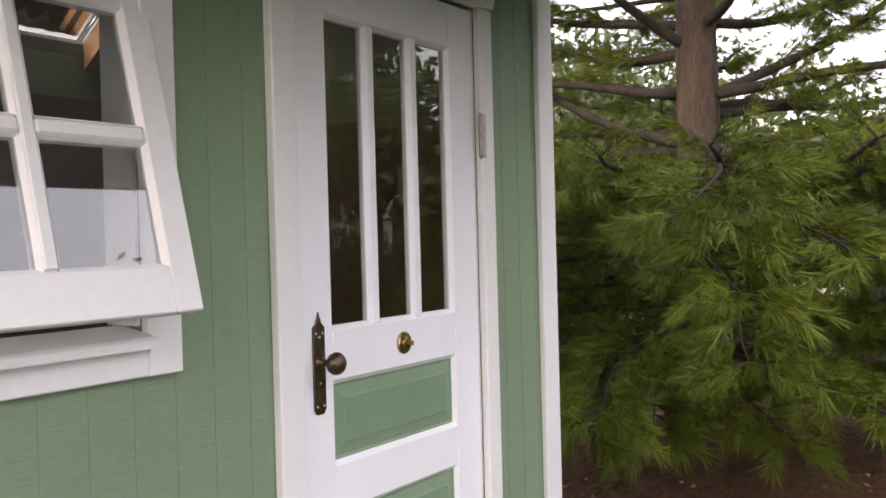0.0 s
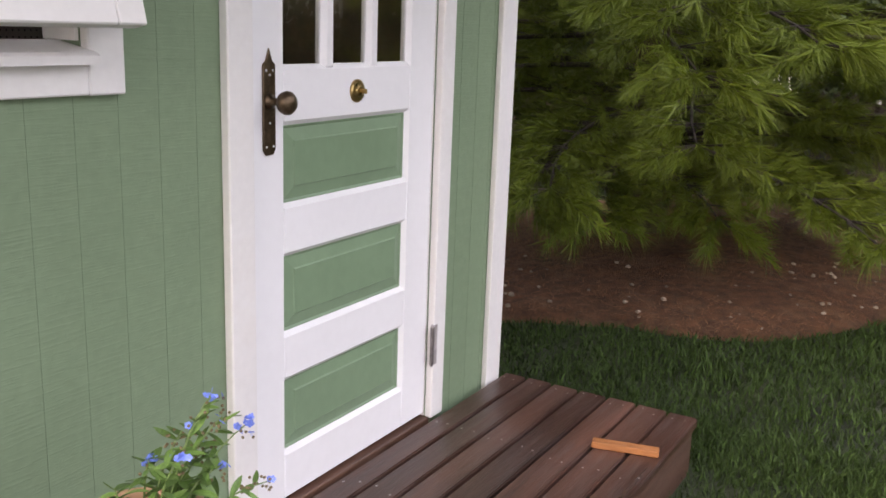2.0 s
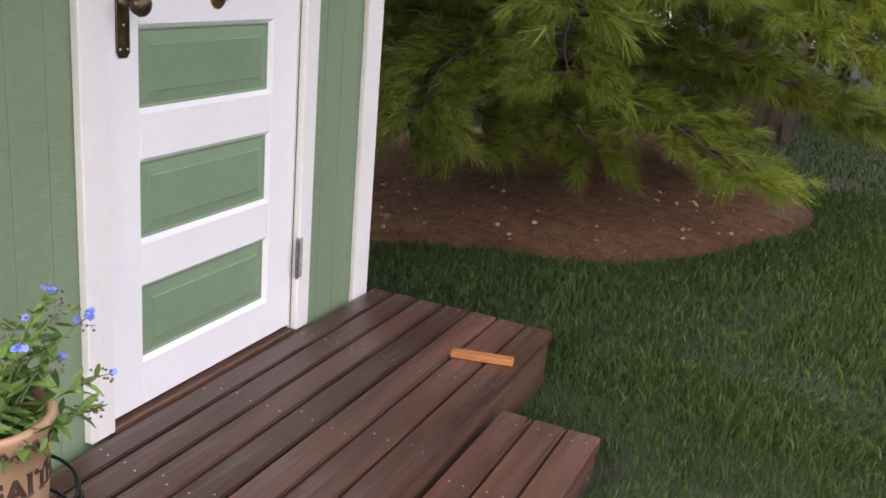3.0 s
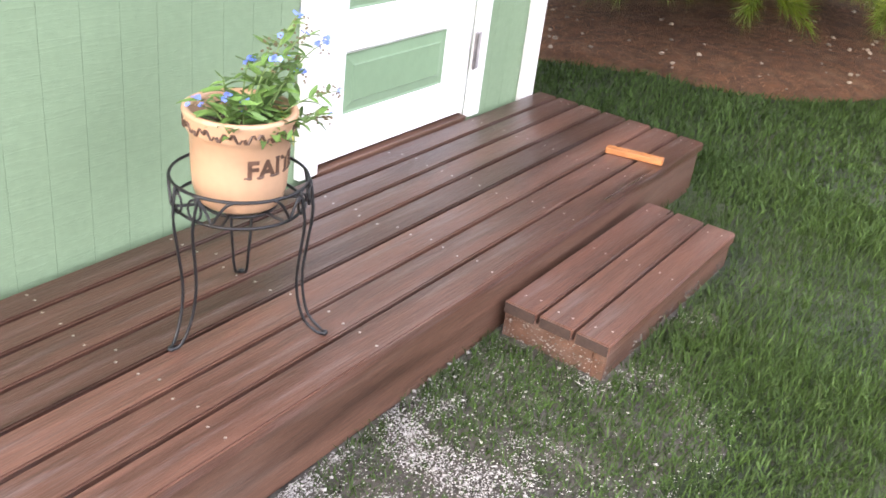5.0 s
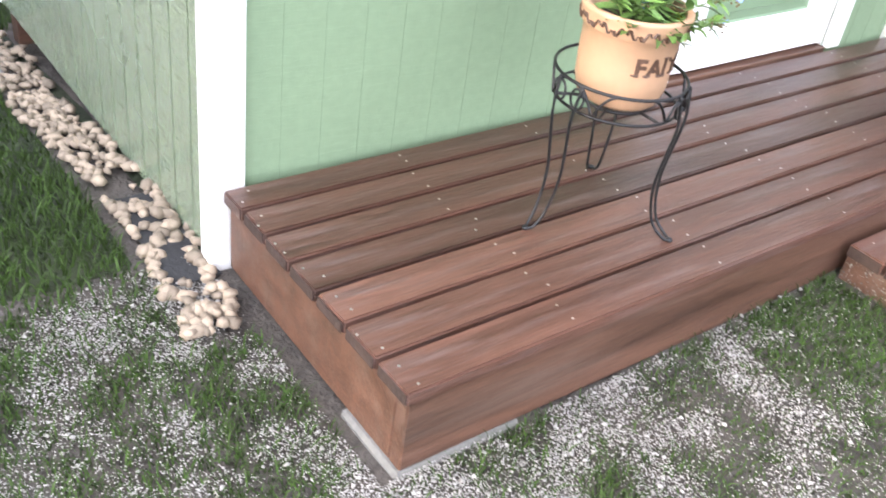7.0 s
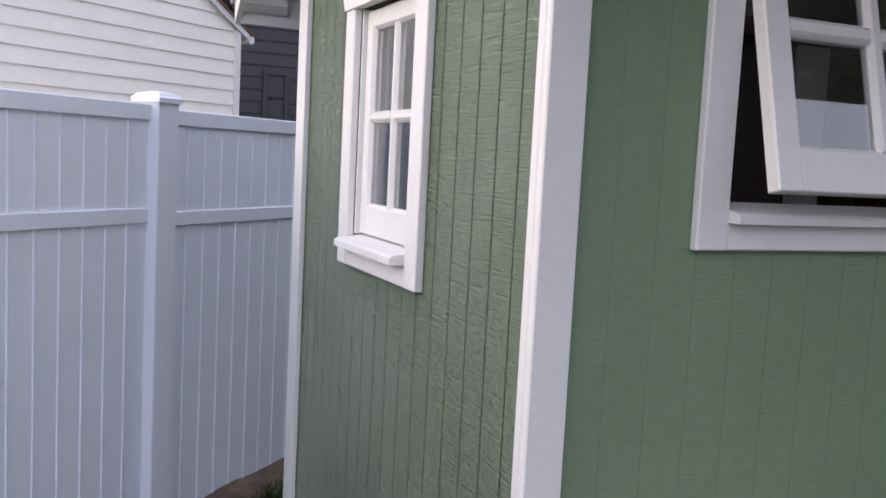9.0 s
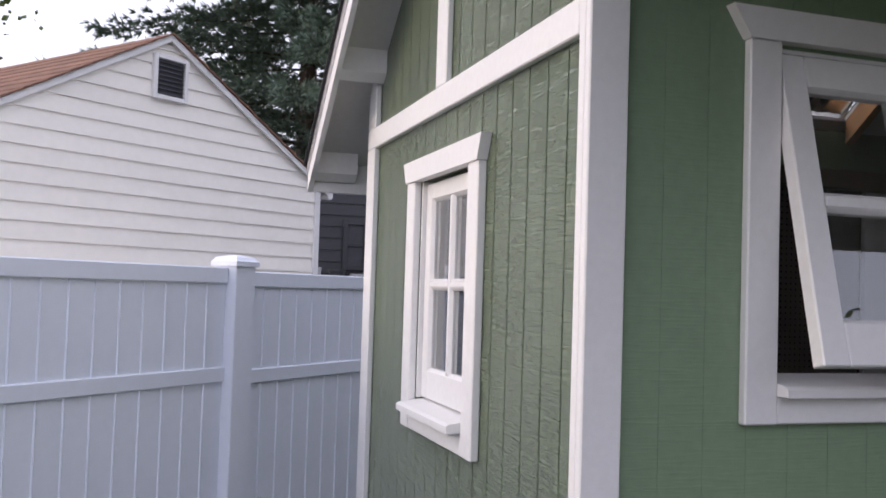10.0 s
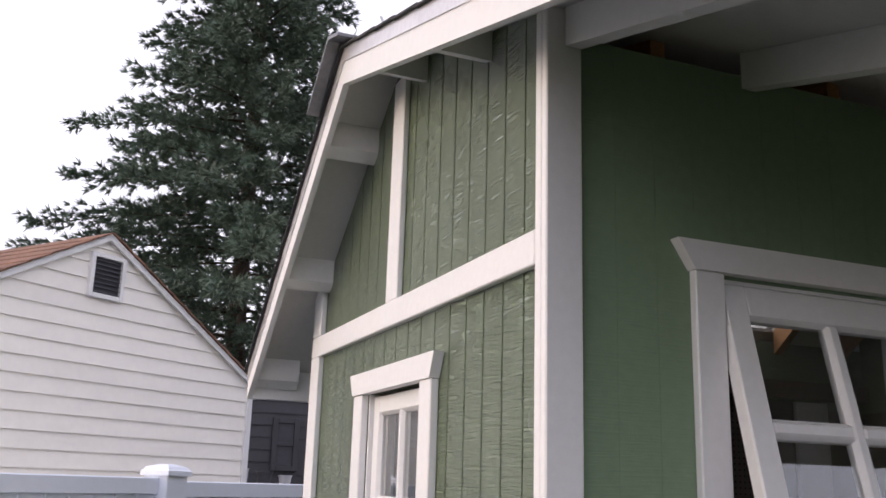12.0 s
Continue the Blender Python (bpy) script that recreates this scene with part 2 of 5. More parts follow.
tagged(new("ground", raw_mesh("ground", gv, gf, LAWN)), "dark soil under a patchy green lawn", "ground", kind="structure")
# ---- shed: walls ----
L, D = 2.70, 1.80          # outside length of the front, depth of the gable end
AY, AZ = 0.985, 2.802      # underside of the barge boards at the ridge
SB, SF = 0.757, 0.287      # falls of the back and front roof slopes
LIFT = 0.105               # roof boarding above the barge boards' lower edge


def rake(y):
    return AZ - (SB * (y - AY) if y > AY else SF * (AY - y))


def soffit(y):
    return rake(y) + LIFT


shed = thing("garden_shed", "small sage-green garden shed with white trim and gabled roof", "shed")
PITCH = 0.1016


def siding(bm, span, base, top, holes, face, out, thick=0.05, gw=0.004, gd=0.0055):
    """Grooved sheet siding: boards of one pitch with sunk grooves. face(u, d, z) gives the place d behind the surface."""
    a, b = span
    def slab(u0, u1, z0, za, zb, d0, d1, chamfer=0.0):
        p = [(u0 + chamfer, d0, z0), (u1 - chamfer, d0, z0), (u1, d1, z0), (u0, d1, z0), (u0 + chamfer, d0, za), (u1 - chamfer, d0, zb), (u1, d1, zb), (u0, d1, za)]
        v = [bm.verts.new(face(*q)) for q in p]
        for f in ((0, 3, 2, 1), (4, 5, 6, 7), (0, 1, 5, 4), (1, 2, 6, 5), (2, 3, 7, 6), (3, 0, 4, 7)):
            bm.faces.new([v[i] for i in f])
    cuts = {a, b}
    u = a + out
    while u < b:
        if u > a:
            cuts.add(round(u - gw, 5)), cuts.add(round(u + gw, 5))
        u += PITCH
    grooves = sorted(c for c in cuts)
    for h in holes:
        cuts.add(h[0]), cuts.add(h[1])
    cuts = sorted(cuts)
    for u0, u1 in zip(cuts, cuts[1:]):
        if u1 - u0 < 1e-4:
            continue
        mid = (u0 + u1) / 2
        k = (mid - a - out) / PITCH
        groove = abs(k - round(k)) * PITCH < gw + 1e-4
        spans = [(base, None)]
        for h in holes:
            if h[0] - 1e-6 < mid < h[1] + 1e-6:
                spans = [(base, h[2]), (h[3], None)]
        for z0, z1 in spans:
            za, zb = (top(u0), top(u1)) if z1 is None else (z1, z1)
            if za <= z0 + 1e-3:
                continue
            slab(u0, u1, z0, za, zb, gd if groove else 0.0, thick)
    bmesh.ops.remove_doubles(bm, verts=bm.verts[:], dist=1e-5)


DOOR_HOLE = (1.43, 2.235, 0.10, 2.225)
WIN_HOLE = (0.419, 0.992, 1.345, 2.062)
SIDE_HOLE = (0.665, 1.155, 1.165, 1.868)
bm = bmesh.new()
siding(bm, (0.0, L), -0.035, lambda u: soffit(0.0) - 0.06, [DOOR_HOLE, WIN_HOLE], lambda u, d, z: (u, d, z), 0.055, gw=0.0016, gd=0.0009)
part("wall", bm, GREEN_FRONT, shed, "green painted grooved siding of the front")
bm = bmesh.new()
siding(bm, (0.051, D - 0.051), -0.035, lambda u: soffit(u) - 0.004, [SIDE_HOLE], lambda u, d, z: (d, u, z), 0.066, gw=0.0032)
part("wall", bm, GREEN_SIDE, shed, "glossy green rough-sawn siding of the gable end")
bm = bmesh.new()
siding(bm, (0.051, D - 0.051), -0.035, lambda u: soffit(u) - 0.004, [], lambda u, d, z: (L - d, u, z), 0.05)
part("wall", bm, GREEN_SIDE, shed)
bm = bmesh.new()
siding(bm, (0.0, L), -0.035, lambda u: soffit(D) - 0.004, [], lambda u, d, z: (u, D - d, z), 0.05)
part("wall", bm, GREEN_SIDE, shed)
bm = bmesh.new()
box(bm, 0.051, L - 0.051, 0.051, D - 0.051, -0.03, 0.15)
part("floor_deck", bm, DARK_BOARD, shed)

# skids and blocks under the shed
for y0 in (0.06, D - 0.12):
    part("skid", soft_box(0.03, L - 0.03, y0, y0 + 0.08, -0.30, -0.036), SKIRT, shed, "weathered timber skid")

# corner boards: front and return boards
for x0, x1 in ((-0.022, 0.064), (L - 0.082, L + 0.018)):
    part("corner_board", soft_box(x0, x1, -0.022, -0.0005, -0.035, soffit(-0.02) - 0.004), WHITE, shed, "white corner board")
for x0 in (-0.022, L + 0.0005):
    part("corner_board", soft_box(x0, x0 + 0.0215, 0.0, 0.028, -0.035, rake(0.02) + 0.09), WHITE, shed)
    part("corner_board", soft_box(x0, x0 + 0.0215, D - 0.085, D + 0.02, -0.035, 2.0475), WHITE, shed)
# gable band and stud
part("band_board", soft_box(-0.022, -0.0005, 0.029, D + 0.02, 2.048, 2.124), WHITE, shed, "white horizontal band across the gable")
part("corner_board", soft_box(-0.0215, -0.0005, D - 0.085, D + 0.02, 2.125, soffit(D) + 0.06), WHITE, shed)
part("gable_stud", soft_box(-0.020, -0.0005, 0.888, 0.985, 2.1245, rake(0.888) + 0.06), WHITE, shed, "white upright batten in the gable")

# ---- shed: roof ----
RX0, RX1 = -0.186, L + 0.186
FY, BY = -1.06, 2.16
SKY_X, SKY_Y = (1.42, 2.118), (1.13, 1.744)     # clear panel in the back slope


def slope_slab(y0, y1, x0, x1, lo, hi):
    bm = bmesh.new()
    prism(bm, [(y0, rake(y0) + lo), (y1, rake(y1) + lo), (y1, rake(y1) + hi), (y0, rake(y0) + hi)], "x", x0, x1)
    return bm


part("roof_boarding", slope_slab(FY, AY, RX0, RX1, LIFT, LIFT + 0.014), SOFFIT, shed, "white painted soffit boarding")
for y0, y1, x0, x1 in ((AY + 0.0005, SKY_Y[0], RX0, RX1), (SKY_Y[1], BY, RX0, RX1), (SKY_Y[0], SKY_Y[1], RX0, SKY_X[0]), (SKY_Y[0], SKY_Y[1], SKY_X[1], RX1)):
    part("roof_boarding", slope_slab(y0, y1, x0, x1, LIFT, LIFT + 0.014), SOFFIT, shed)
# shingle courses on both slopes
random.seed(4)
for side in (0, 1):
    n = 12 if side == 0 else 10
    for i in range(n):
        if side == 0:
            ya, yb = FY - 0.02 + (AY + 0.02 - FY) * i / n, FY - 0.02 + (AY + 0.02 - FY) * (i + 1) / n + 0.02
            sp = [(RX0 - 0.02, RX1 + 0.02)]
        else:
            yb, ya = BY + 0.02 - (BY + 0.02 - AY) * i / n, BY + 0.02 - (BY + 0.02 - AY) * (i + 1) / n
            yb, ya = yb, max(AY + 0.001, ya - 0.02)
            sp = [(RX0 - 0.02, RX1 + 0.02)]
            if ya < SKY_Y[1] and yb > SKY_Y[0]:
                sp = [(RX0 - 0.02, SKY_X[0]), (SKY_X[1], RX1 + 0.02)]
        for x0, x1 in sp:
            bm = bmesh.new()
            lo_a, lo_b = (LIFT + 0.020, LIFT + 0.015) if side == 0 else (LIFT + 0.015, LIFT + 0.020)
            yb2 = min(yb, AY) if side == 0 else yb
            prism(bm, [(ya, rake(ya) + lo_a), (yb2, rake(yb2) + lo_b), (yb2, rake(yb2) + lo_b + 0.006), (ya, rake(ya) + lo_a + 0.006)], "x", x0, x1)
            part("shingle_course", bm, SHINGLE, shed)
bm = bmesh.new()
prism(bm, [(AY - 0.12, rake(AY - 0.12) + 0.134), (AY, AZ + 0.136), (AY + 0.22, rake(AY + 0.22) + 0.134), (AY + 0.22, rake(AY + 0.22) + 0.142), (AY, AZ + 0.150), (AY - 0.12, rake(AY - 0.12) + 0.144)], "x", RX0 - 0.062, RX1 + 0.062)
part("ridge_cap", bm, RIDGE_METAL, shed, "grey metal ridge cap overhanging the gable")
# clear ribbed panel
CLEAR = glass_material("clear_ribbed_plastic", (0.97, 0.97, 0.96), 0.04)
bm = bmesh.new()
nseg = 48
for k in range(nseg):
    xa, xb = (SKY_X[0] + (SKY_X[1] - SKY_X[0]) * q / nseg for q in (k, k + 1))
    ha, hb = (0.0015 * math.cos(2 * math.pi * q / 6) for q in (k, k + 1))
    v = [bm.verts.new((x, y, rake(y) + LIFT + 0.03 + h)) for x, h, y in ((xa, ha, SKY_Y[0] - 0.03), (xb, hb, SKY_Y[0] - 0.03), (xb, hb, SKY_Y[1] + 0.03), (xa, ha, SKY_Y[1] + 0.03))]
    bm.faces.new(v)
bmesh.ops.remove_doubles(bm, verts=bm.verts[:], dist=1e-5)
panel = part("skylight", bm, CLEAR, shed, "clear ribbed plastic skylight panel")
panel.visible_shadow = False
# barge boards and drip edges
for x0 in (RX0 - 0.004, RX1 - 0.016):
    for y0, y1 in ((FY, AY), (AY + 0.0005, BY)):
        part("barge_board", slope_slab(y0, y1, x0, x0 + 0.020, 0.0, LIFT - 0.002), WHITE, shed, "white barge board")
        xo = x0 - 0.004 if x0 < 0 else x0 + 0.0205
        part("drip_edge", slope_slab(y0, y1, xo, xo + 0.0035, LIFT - 0.03, LIFT + 0.019), DRIP, shed, "pale metal drip edge")
# fascia at the back eave
bm = bmesh.new()
prism(bm, [(BY - 0.02, rake(BY) + 0.004), (BY, rake(BY) + 0.002), (BY, rake(BY) + LIFT), (BY - 0.02, rake(BY - 0.02) + LIFT)], "x", RX0 + 0.0165, RX1 - 0.0165)
part("fascia", bm, WHITE, shed)
bm = bmesh.new()
prism(bm, [(FY - 0.018, rake(FY) + 0.0), (FY - 0.0005, rake(FY) + 0.002), (FY - 0.0005, rake(FY) + LIFT), (FY - 0.018, rake(FY) + LIFT - 0.006)], "x", RX0, RX1)
part("fascia", bm, WHITE, shed)
# lookouts under the gable overhangs
for xa, xb in ((RX0 + 0.017, -0.0005), (L + 0.0005, RX1 - 0.017)):
    for y in (0.30, 0.745, 1.185, 1.655, 2.085):
        bm = bmesh.new()
        dz = 0.085
        top0, top1 = rake(y) + LIFT - 0.001, rake(y + 0.04) + LIFT - 0.001
        prism(bm, [(y, top0 - dz), (y + 0.04, top1 - dz), (y + 0.04, top1), (y, top0)], "x", xa, xb)
        part("lookout", bm, WHITE, shed, "white lookout block under the eave")
# rafter tails over the front wall
for x in (0.022, 0.512, 1.075, 1.675, 2.235, L - 0.075):
    part("rafter_tail", slope_slab(FY + 0.01, -0.024 if x < 0.1 or x > L - 0.1 else -0.0005, x, x + 0.04, 0.013, LIFT - 0.001), WHITE, shed, "white rafter tail")
# interior framing, back wall board
for x in (0.30, 0.84, 1.378, 2.12, 2.50):
    part("rafter", slope_slab(AY + 0.03, D - 0.06, x, x + 0.04, 0.0, LIFT - 0.002), RAW_WOOD, shed, "raw pine rafter")
    part("rafter", slope_slab(0.06, AY - 0.03, x, x + 0.04, 0.0, LIFT - 0.002), RAW_WOOD, shed)
part("ridge_beam", soft_box(0.06, L - 0.06, AY - 0.02, AY + 0.02, AZ - 0.05, AZ + 0.085), RAW_WOOD, shed)
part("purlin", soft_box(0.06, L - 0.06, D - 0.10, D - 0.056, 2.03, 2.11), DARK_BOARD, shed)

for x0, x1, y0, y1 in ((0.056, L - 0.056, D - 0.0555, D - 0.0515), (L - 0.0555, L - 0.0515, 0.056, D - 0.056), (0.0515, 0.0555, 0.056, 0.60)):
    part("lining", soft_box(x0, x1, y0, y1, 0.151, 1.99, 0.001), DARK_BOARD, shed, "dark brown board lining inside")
# ---- trim boards round openings, door, windows ----
CASING = [(1.345, 1.426, "left"), (2.238, 2.308, "right")]
door = thing("door_1", "white panelled shed door with three narrow panes, closed", "door", kind="structure")
for x0, x1, _ in CASING:
    part("casing", soft_box(x0, x1, -0.026, -0.0005, 0.197, 2.225), WHITE, door, "white door casing")
bm = bmesh.new()
prism(bm, [(1.305, 2.300), (1.335, 2.226), (2.310, 2.226), (2.340, 2.300)], "y", -0.030, -0.0005)
part("head_casing", bm, WHITE, door, "white door head with flared ends")
part("jamb", soft_box(1.4265, 1.431, 0.0, 0.09, 0.197, 2.222, 0.001), WHITE, door)
part("jamb", soft_box(2.2335, 2.2375, 0.0, 0.09, 0.197, 2.222, 0.001), WHITE, door)
part("threshold", soft_box(1.428, 2.236, -0.02, 0.09, 0.150, 0.202), SKIRT, door, "dark wooden threshold")
dx0, dx1, dz0, dz1 = 1.433, 2.231, 0.212, 2.214
GL, GR = 1.556, 2.101
part("stile", soft_box(dx0, GL, 0.0, 0.04, dz0, dz1), WHITE_DOOR, door)
part("stile", soft_box(GR, dx1, 0.0, 0.04, dz0, dz1), WHITE_DOOR, door)
PANELS = [(0.335, 0.543), (0.656, 0.868), (0.984, 1.190)]
rails = [dz0] + [z for p in PANELS for z in p] + [1.315, 2.085, dz1]
for z0, z1 in zip(rails[0::2], rails[1::2]):
    part("rail", soft_box(GL + 0.0002, GR - 0.0002, 0.0, 0.04, z0, z1), WHITE_DOOR, door)


def raised_panel(x0, x1, z0, z1):
    bm = bmesh.new()
    rings = []
    for inset, y in ((0.0, 0.012), (0.012, 0.013), (0.016, 0.016), (0.045, 0.010), (0.048, 0.007)):
        rings.append([bm.verts.new(p) for p in ((x0 + inset, y, z0 + inset), (x1 - inset, y, z0 + inset), (x1 - inset, y, z1 - inset), (x0 + inset, y, z1 - inset))])
    for a, b in zip(rings, rings[1:]):
        for i in range(4):
            bm.faces.new((a[i], a[(i + 1) % 4], b[(i + 1) % 4], b[i]))
    bm.faces.new(rings[-1])
    back = [bm.verts.new((p.co.x, 0.03, p.co.z)) for p in rings[0]]
    bm.faces.new(list(reversed(back)))
    for i in range(4):
        bm.faces.new((rings[0][i], back[i], back[(i + 1) % 4], rings[0][(i + 1) % 4]))
    return bm


def sticking(x0, x1, z0, z1, y=0.003, w=0.009, deep=0.0125):
    """A sloped moulding round the inside of an opening."""
    bm = bmesh.new()
    a = [bm.verts.new(p) for p in ((x0, y, z0), (x1, y, z0), (x1, y, z1), (x0, y, z1))]
    b = [bm.verts.new(p) for p in ((x0 + w, deep, z0 + w), (x1 - w, deep, z0 + w), (x1 - w, deep, z1 - w), (x0 + w, deep, z1 - w))]
    c = [bm.verts.new((p.co.x, 0.03, p.co.z)) for p in b]
    d = [bm.verts.new((p.co.x, 0.03, p.co.z)) for p in a]
    for i in range(4):
        j = (i + 1) % 4
        bm.faces.new((a[i], a[j], b[j], b[i]))
        bm.faces.new((b[i], b[j], c[j], c[i]))
        bm.faces.new((c[i], c[j], d[j], d[i]))
        bm.faces.new((d[i], d[j], a[j], a[i]))
    return bm


for z0, z1 in PANELS:
    part("panel", raised_panel(GL, GR, z0, z1), GREEN_PANEL, door, "green raised door panel")
    part("moulding", sticking(GL, GR, z0, z1), WHITE_DOOR, door)
mw = 0.030
gw = (GR - GL - 2 * mw) / 3
for i in range(3):
    x0 = GL + i * (gw + mw)
    if i < 2:
        part("muntin", soft_box(x0 + gw, x0 + gw + mw, 0.001, 0.039, 1.3152, 2.0848, 0.004), WHITE_DOOR, door)
    part("moulding", sticking(x0, x0 + gw, 1.315, 2.085), WHITE_DOOR, door)
    pane = part("pane", soft_box(x0 + 0.001, x0 + gw - 0.001, 0.018, 0.022, 1.316, 2.084, 0.0005), DOOR_GLASS, door, "clear glass pane")
    pane.visible_shadow = False
# lock plate with pointed ends, knob, keyed cylinder, hinges
plate = bmesh.new()
pz0, pz1, px, pw = 1.118, 1.335, 1.500, 0.021
prism(plate, [(px - pw, pz0 + 0.012), (px - pw * 0.55, pz0), (px + pw * 0.55, pz0), (px + pw, pz0 + 0.012), (px + pw, pz1 - 0.008), (px + pw * 0.5, pz1), (px + 0.004, pz1 + 0.018), (px, pz1 + 0.030), (px - 0.004, pz1 + 0.018), (px - pw * 0.5, pz1), (px - pw, pz1 - 0.008)], "y", -0.006, -0.0003)
bmesh.ops.bevel(plate, geom=plate.edges[:], offset=0.0015, segments=1, affect="EDGES")
plate = part("lock_plate", plate, BRONZE, door, "tall aged bronze lock plate")
for sx, sz in ((-0.012, 0.02), (0.012, 0.02), (-0.012, 0.195), (0.012, 0.195), (0, 0.185), (0, 0.075)):
    bm = bmesh.new()
    lathe(bm, [(0.003, 0), (0.003, 0.001), (0.0015, 0.0018)], 10)
    bm.transform(pose(px + sx, -0.006, pz0 + sz, 90))
    part("screw", bm, STEEL, plate)
bm = bmesh.new()
lathe(bm, [(0.019, 0), (0.018, 0.004), (0.009, 0.007), (0.0085, 0.028), (0.013, 0.032), (0.024, 0.040), (0.0275, 0.050), (0.0265, 0.058), (0.020, 0.066), (0.009, 0.070), (0.002, 0.071)], 28)
bm.transform(pose(px, -0.006, 1.243, 90))
part("knob", bm, BRONZE, plate, "round aged bronze knob", smooth=True)
bm = bmesh.new()
lathe(bm, [(0.030, 0), (0.030, 0.004), (0.026, 0.008), (0.016, 0.009), (0.014, 0.012), (0.012, 0.013)], 28)
bm.transform(pose(1.845, -0.0003, 1.253, 90))
cyl = part("lock_cylinder", bm, BRASS, door, "round worn brass lock cylinder", smooth=False)
part("key", soft_box(1.8435, 1.8465, -0.034, -0.0125, 1.247, 1.259, 0.0008), BRASS, cyl, "small key in the lock")
for zc in (1.837, 0.446):
    bm = bmesh.new()
    lathe(bm, [(0.002, -0.070), (0.0045, -0.066), (0.0065, -0.062), (0.0065, 0.062), (0.0045, 0.066), (0.002, 0.070)], 12, 2.2290, -0.026)
    bmesh.ops.translate(bm, verts=bm.verts[:], vec=(0, 0, zc))
    hinge = part("hinge", bm, HINGE, door, "aged grey metal butt hinge")
    leaf = soft_box(2.2300, 2.256, -0.0285, -0.0262, zc - 0.066, zc + 0.066, 0.002)
    part("leaf", leaf, PALE_HINGE, hinge, "pale grey hinge leaf")

# front awning window, propped open
win = thing("window_1", "white four-pane awning window standing open", "window", kind="structure")
for x0, x1 in ((0.341, 0.419), (0.992, 1.074)):
    part("trim_board", soft_box(x0, x1, -0.024, -0.0005, 1.280, 2.069), WHITE, win)
bm = bmesh.new()
prism(bm, [(0.338, 2.0695), (1.076, 2.0695), (1.116, 2.135), (0.295, 2.135)], "y", -0.030, -0.0005)
part("head_trim", bm, WHITE, win, "white window head with flared ends")
part("apron", soft_box(0.4192, 0.9918, -0.0225, -0.0005, 1.281, 1.338), WHITE, win)
bm = bmesh.new()
prism(bm, [(-0.056, 1.338), (-0.056, 1.354), (-0.046, 1.360), (0.06, 1.378), (0.06, 1.338)], "x", 0.4195, 0.9915)
part("sill", bm, WHITE, win, "white sloping window sill")
for x0, x1 in ((0.4195, 0.429), (0.982, 0.9915)):
    part("jamb", soft_box(x0, x1, 0.0, 0.09, 1.378, 2.06, 0.001), WHITE, win)
part("head_jamb", soft_box(0.4195, 0.9915, 0.0, 0.09, 2.052, 2.0615, 0.001), WHITE, win)


def sash(parent, width, height, stile, top, bottom, bar, thick=0.035, cols=2, rows=2, pose_m=None):
    """A sash in its own plane: x across, y through, z up from its lower edge; the pose sets it in the wall."""
    out = []
    def add(name, bm, mat, label=""):
        bm.transform(pose_m)
        out.append(part(name, bm, mat, parent, label))
        return out[-1]
    add("stile", soft_box(0, stile, 0, thick, 0, height, 0.003), WHITE)
    add("stile", soft_box(width - stile, width, 0, thick, 0, height, 0.003), WHITE)
    add("rail", soft_box(stile + 0.0003, width - stile - 0.0003, 0, thick, 0, bottom, 0.003), WHITE)
    add("rail", soft_box(stile + 0.0003, width - stile - 0.0003, 0, thick, height - top, height, 0.003), WHITE)
    x0, x1, z0, z1 = stile, width - stile, bottom, height - top
    cw, rh = (x1 - x0 - bar * (cols - 1)) / cols, (z1 - z0 - bar * (rows - 1)) / rows
    for c in range(1, cols):
        xa = x0 + c * cw + (c - 1) * bar
        add("muntin", soft_box(xa, xa + bar, 0.001, thick - 0.001, z0 + 0.0003, z1 - 0.0003, 0.005), WHITE)
    for c in range(cols):
        for r in range(rows):
            xa, za = x0 + c * (cw + bar), z0 + r * (rh + bar)
            if r:
                add("muntin", soft_box(xa + 0.0003, xa + cw - 0.0003, 0.001, thick - 0.001, za - bar, za, 0.005), WHITE)
            add("moulding", sticking(xa, xa + cw, za, za + rh, 0.003, 0.007, 0.012), WHITE)
            g = add("pane", soft_box(xa + 0.0005, xa + cw - 0.0005, 0.016, 0.019, za + 0.0005, za + rh - 0.0005, 0.0004), GLASS)
            g.visible_shadow = False
    return out


tilt = math.degrees(math.atan2(0.150, 0.640))
sash(win, 0.593, 0.657, 0.062, 0.072, 0.087, 0.029, pose_m=pose(0.422, -0.156, 1.411, 0) @ pose(0, 0, 0, -tilt))

win2 = thing("window_2", "white four-pane window in the gable end, closed", "window", kind="structure")
for y0, y1 in ((0.582, 0.664), (1.1565, 1.240)):
    part("trim_board", soft_box(-0.024, -0.0005, y0, y1, 1.105, 1.866), WHITE, win2)
bm = bmesh.new()
prism(bm, [(0.580, 1.8665), (1.242, 1.8665), (1.272, 1.932), (0.552, 1.932)], "x", -0.030, -0.0005)
part("head_trim", bm, WHITE, win2, "white window head with flared ends")
part("apron", soft_box(-0.022, -0.0005, 0.6645, 1.156, 1.105, 1.162), WHITE, win2)
bm = bmesh.new()
prism(bm, [(-0.062, 1.163), (-0.062, 1.181), (-0.052, 1.187), (0.04, 1.200), (0.04, 1.163)], "y", 0.6655, 1.1545)
part("sill", bm, WHITE, win2, "white projecting sill")
for y0, y1 in ((0.6655, 0.674), (1.146, 1.1545)):
    part("jamb", soft_box(0.0, 0.09, y0, y1, 1.2, 1.866, 0.001), WHITE, win2)
sash(win2, 0.471, 0.655, 0.052, 0.05, 0.085, 0.020, pose_m=pose(0.014, 1.1455, 1.203, 0, 0, -90))

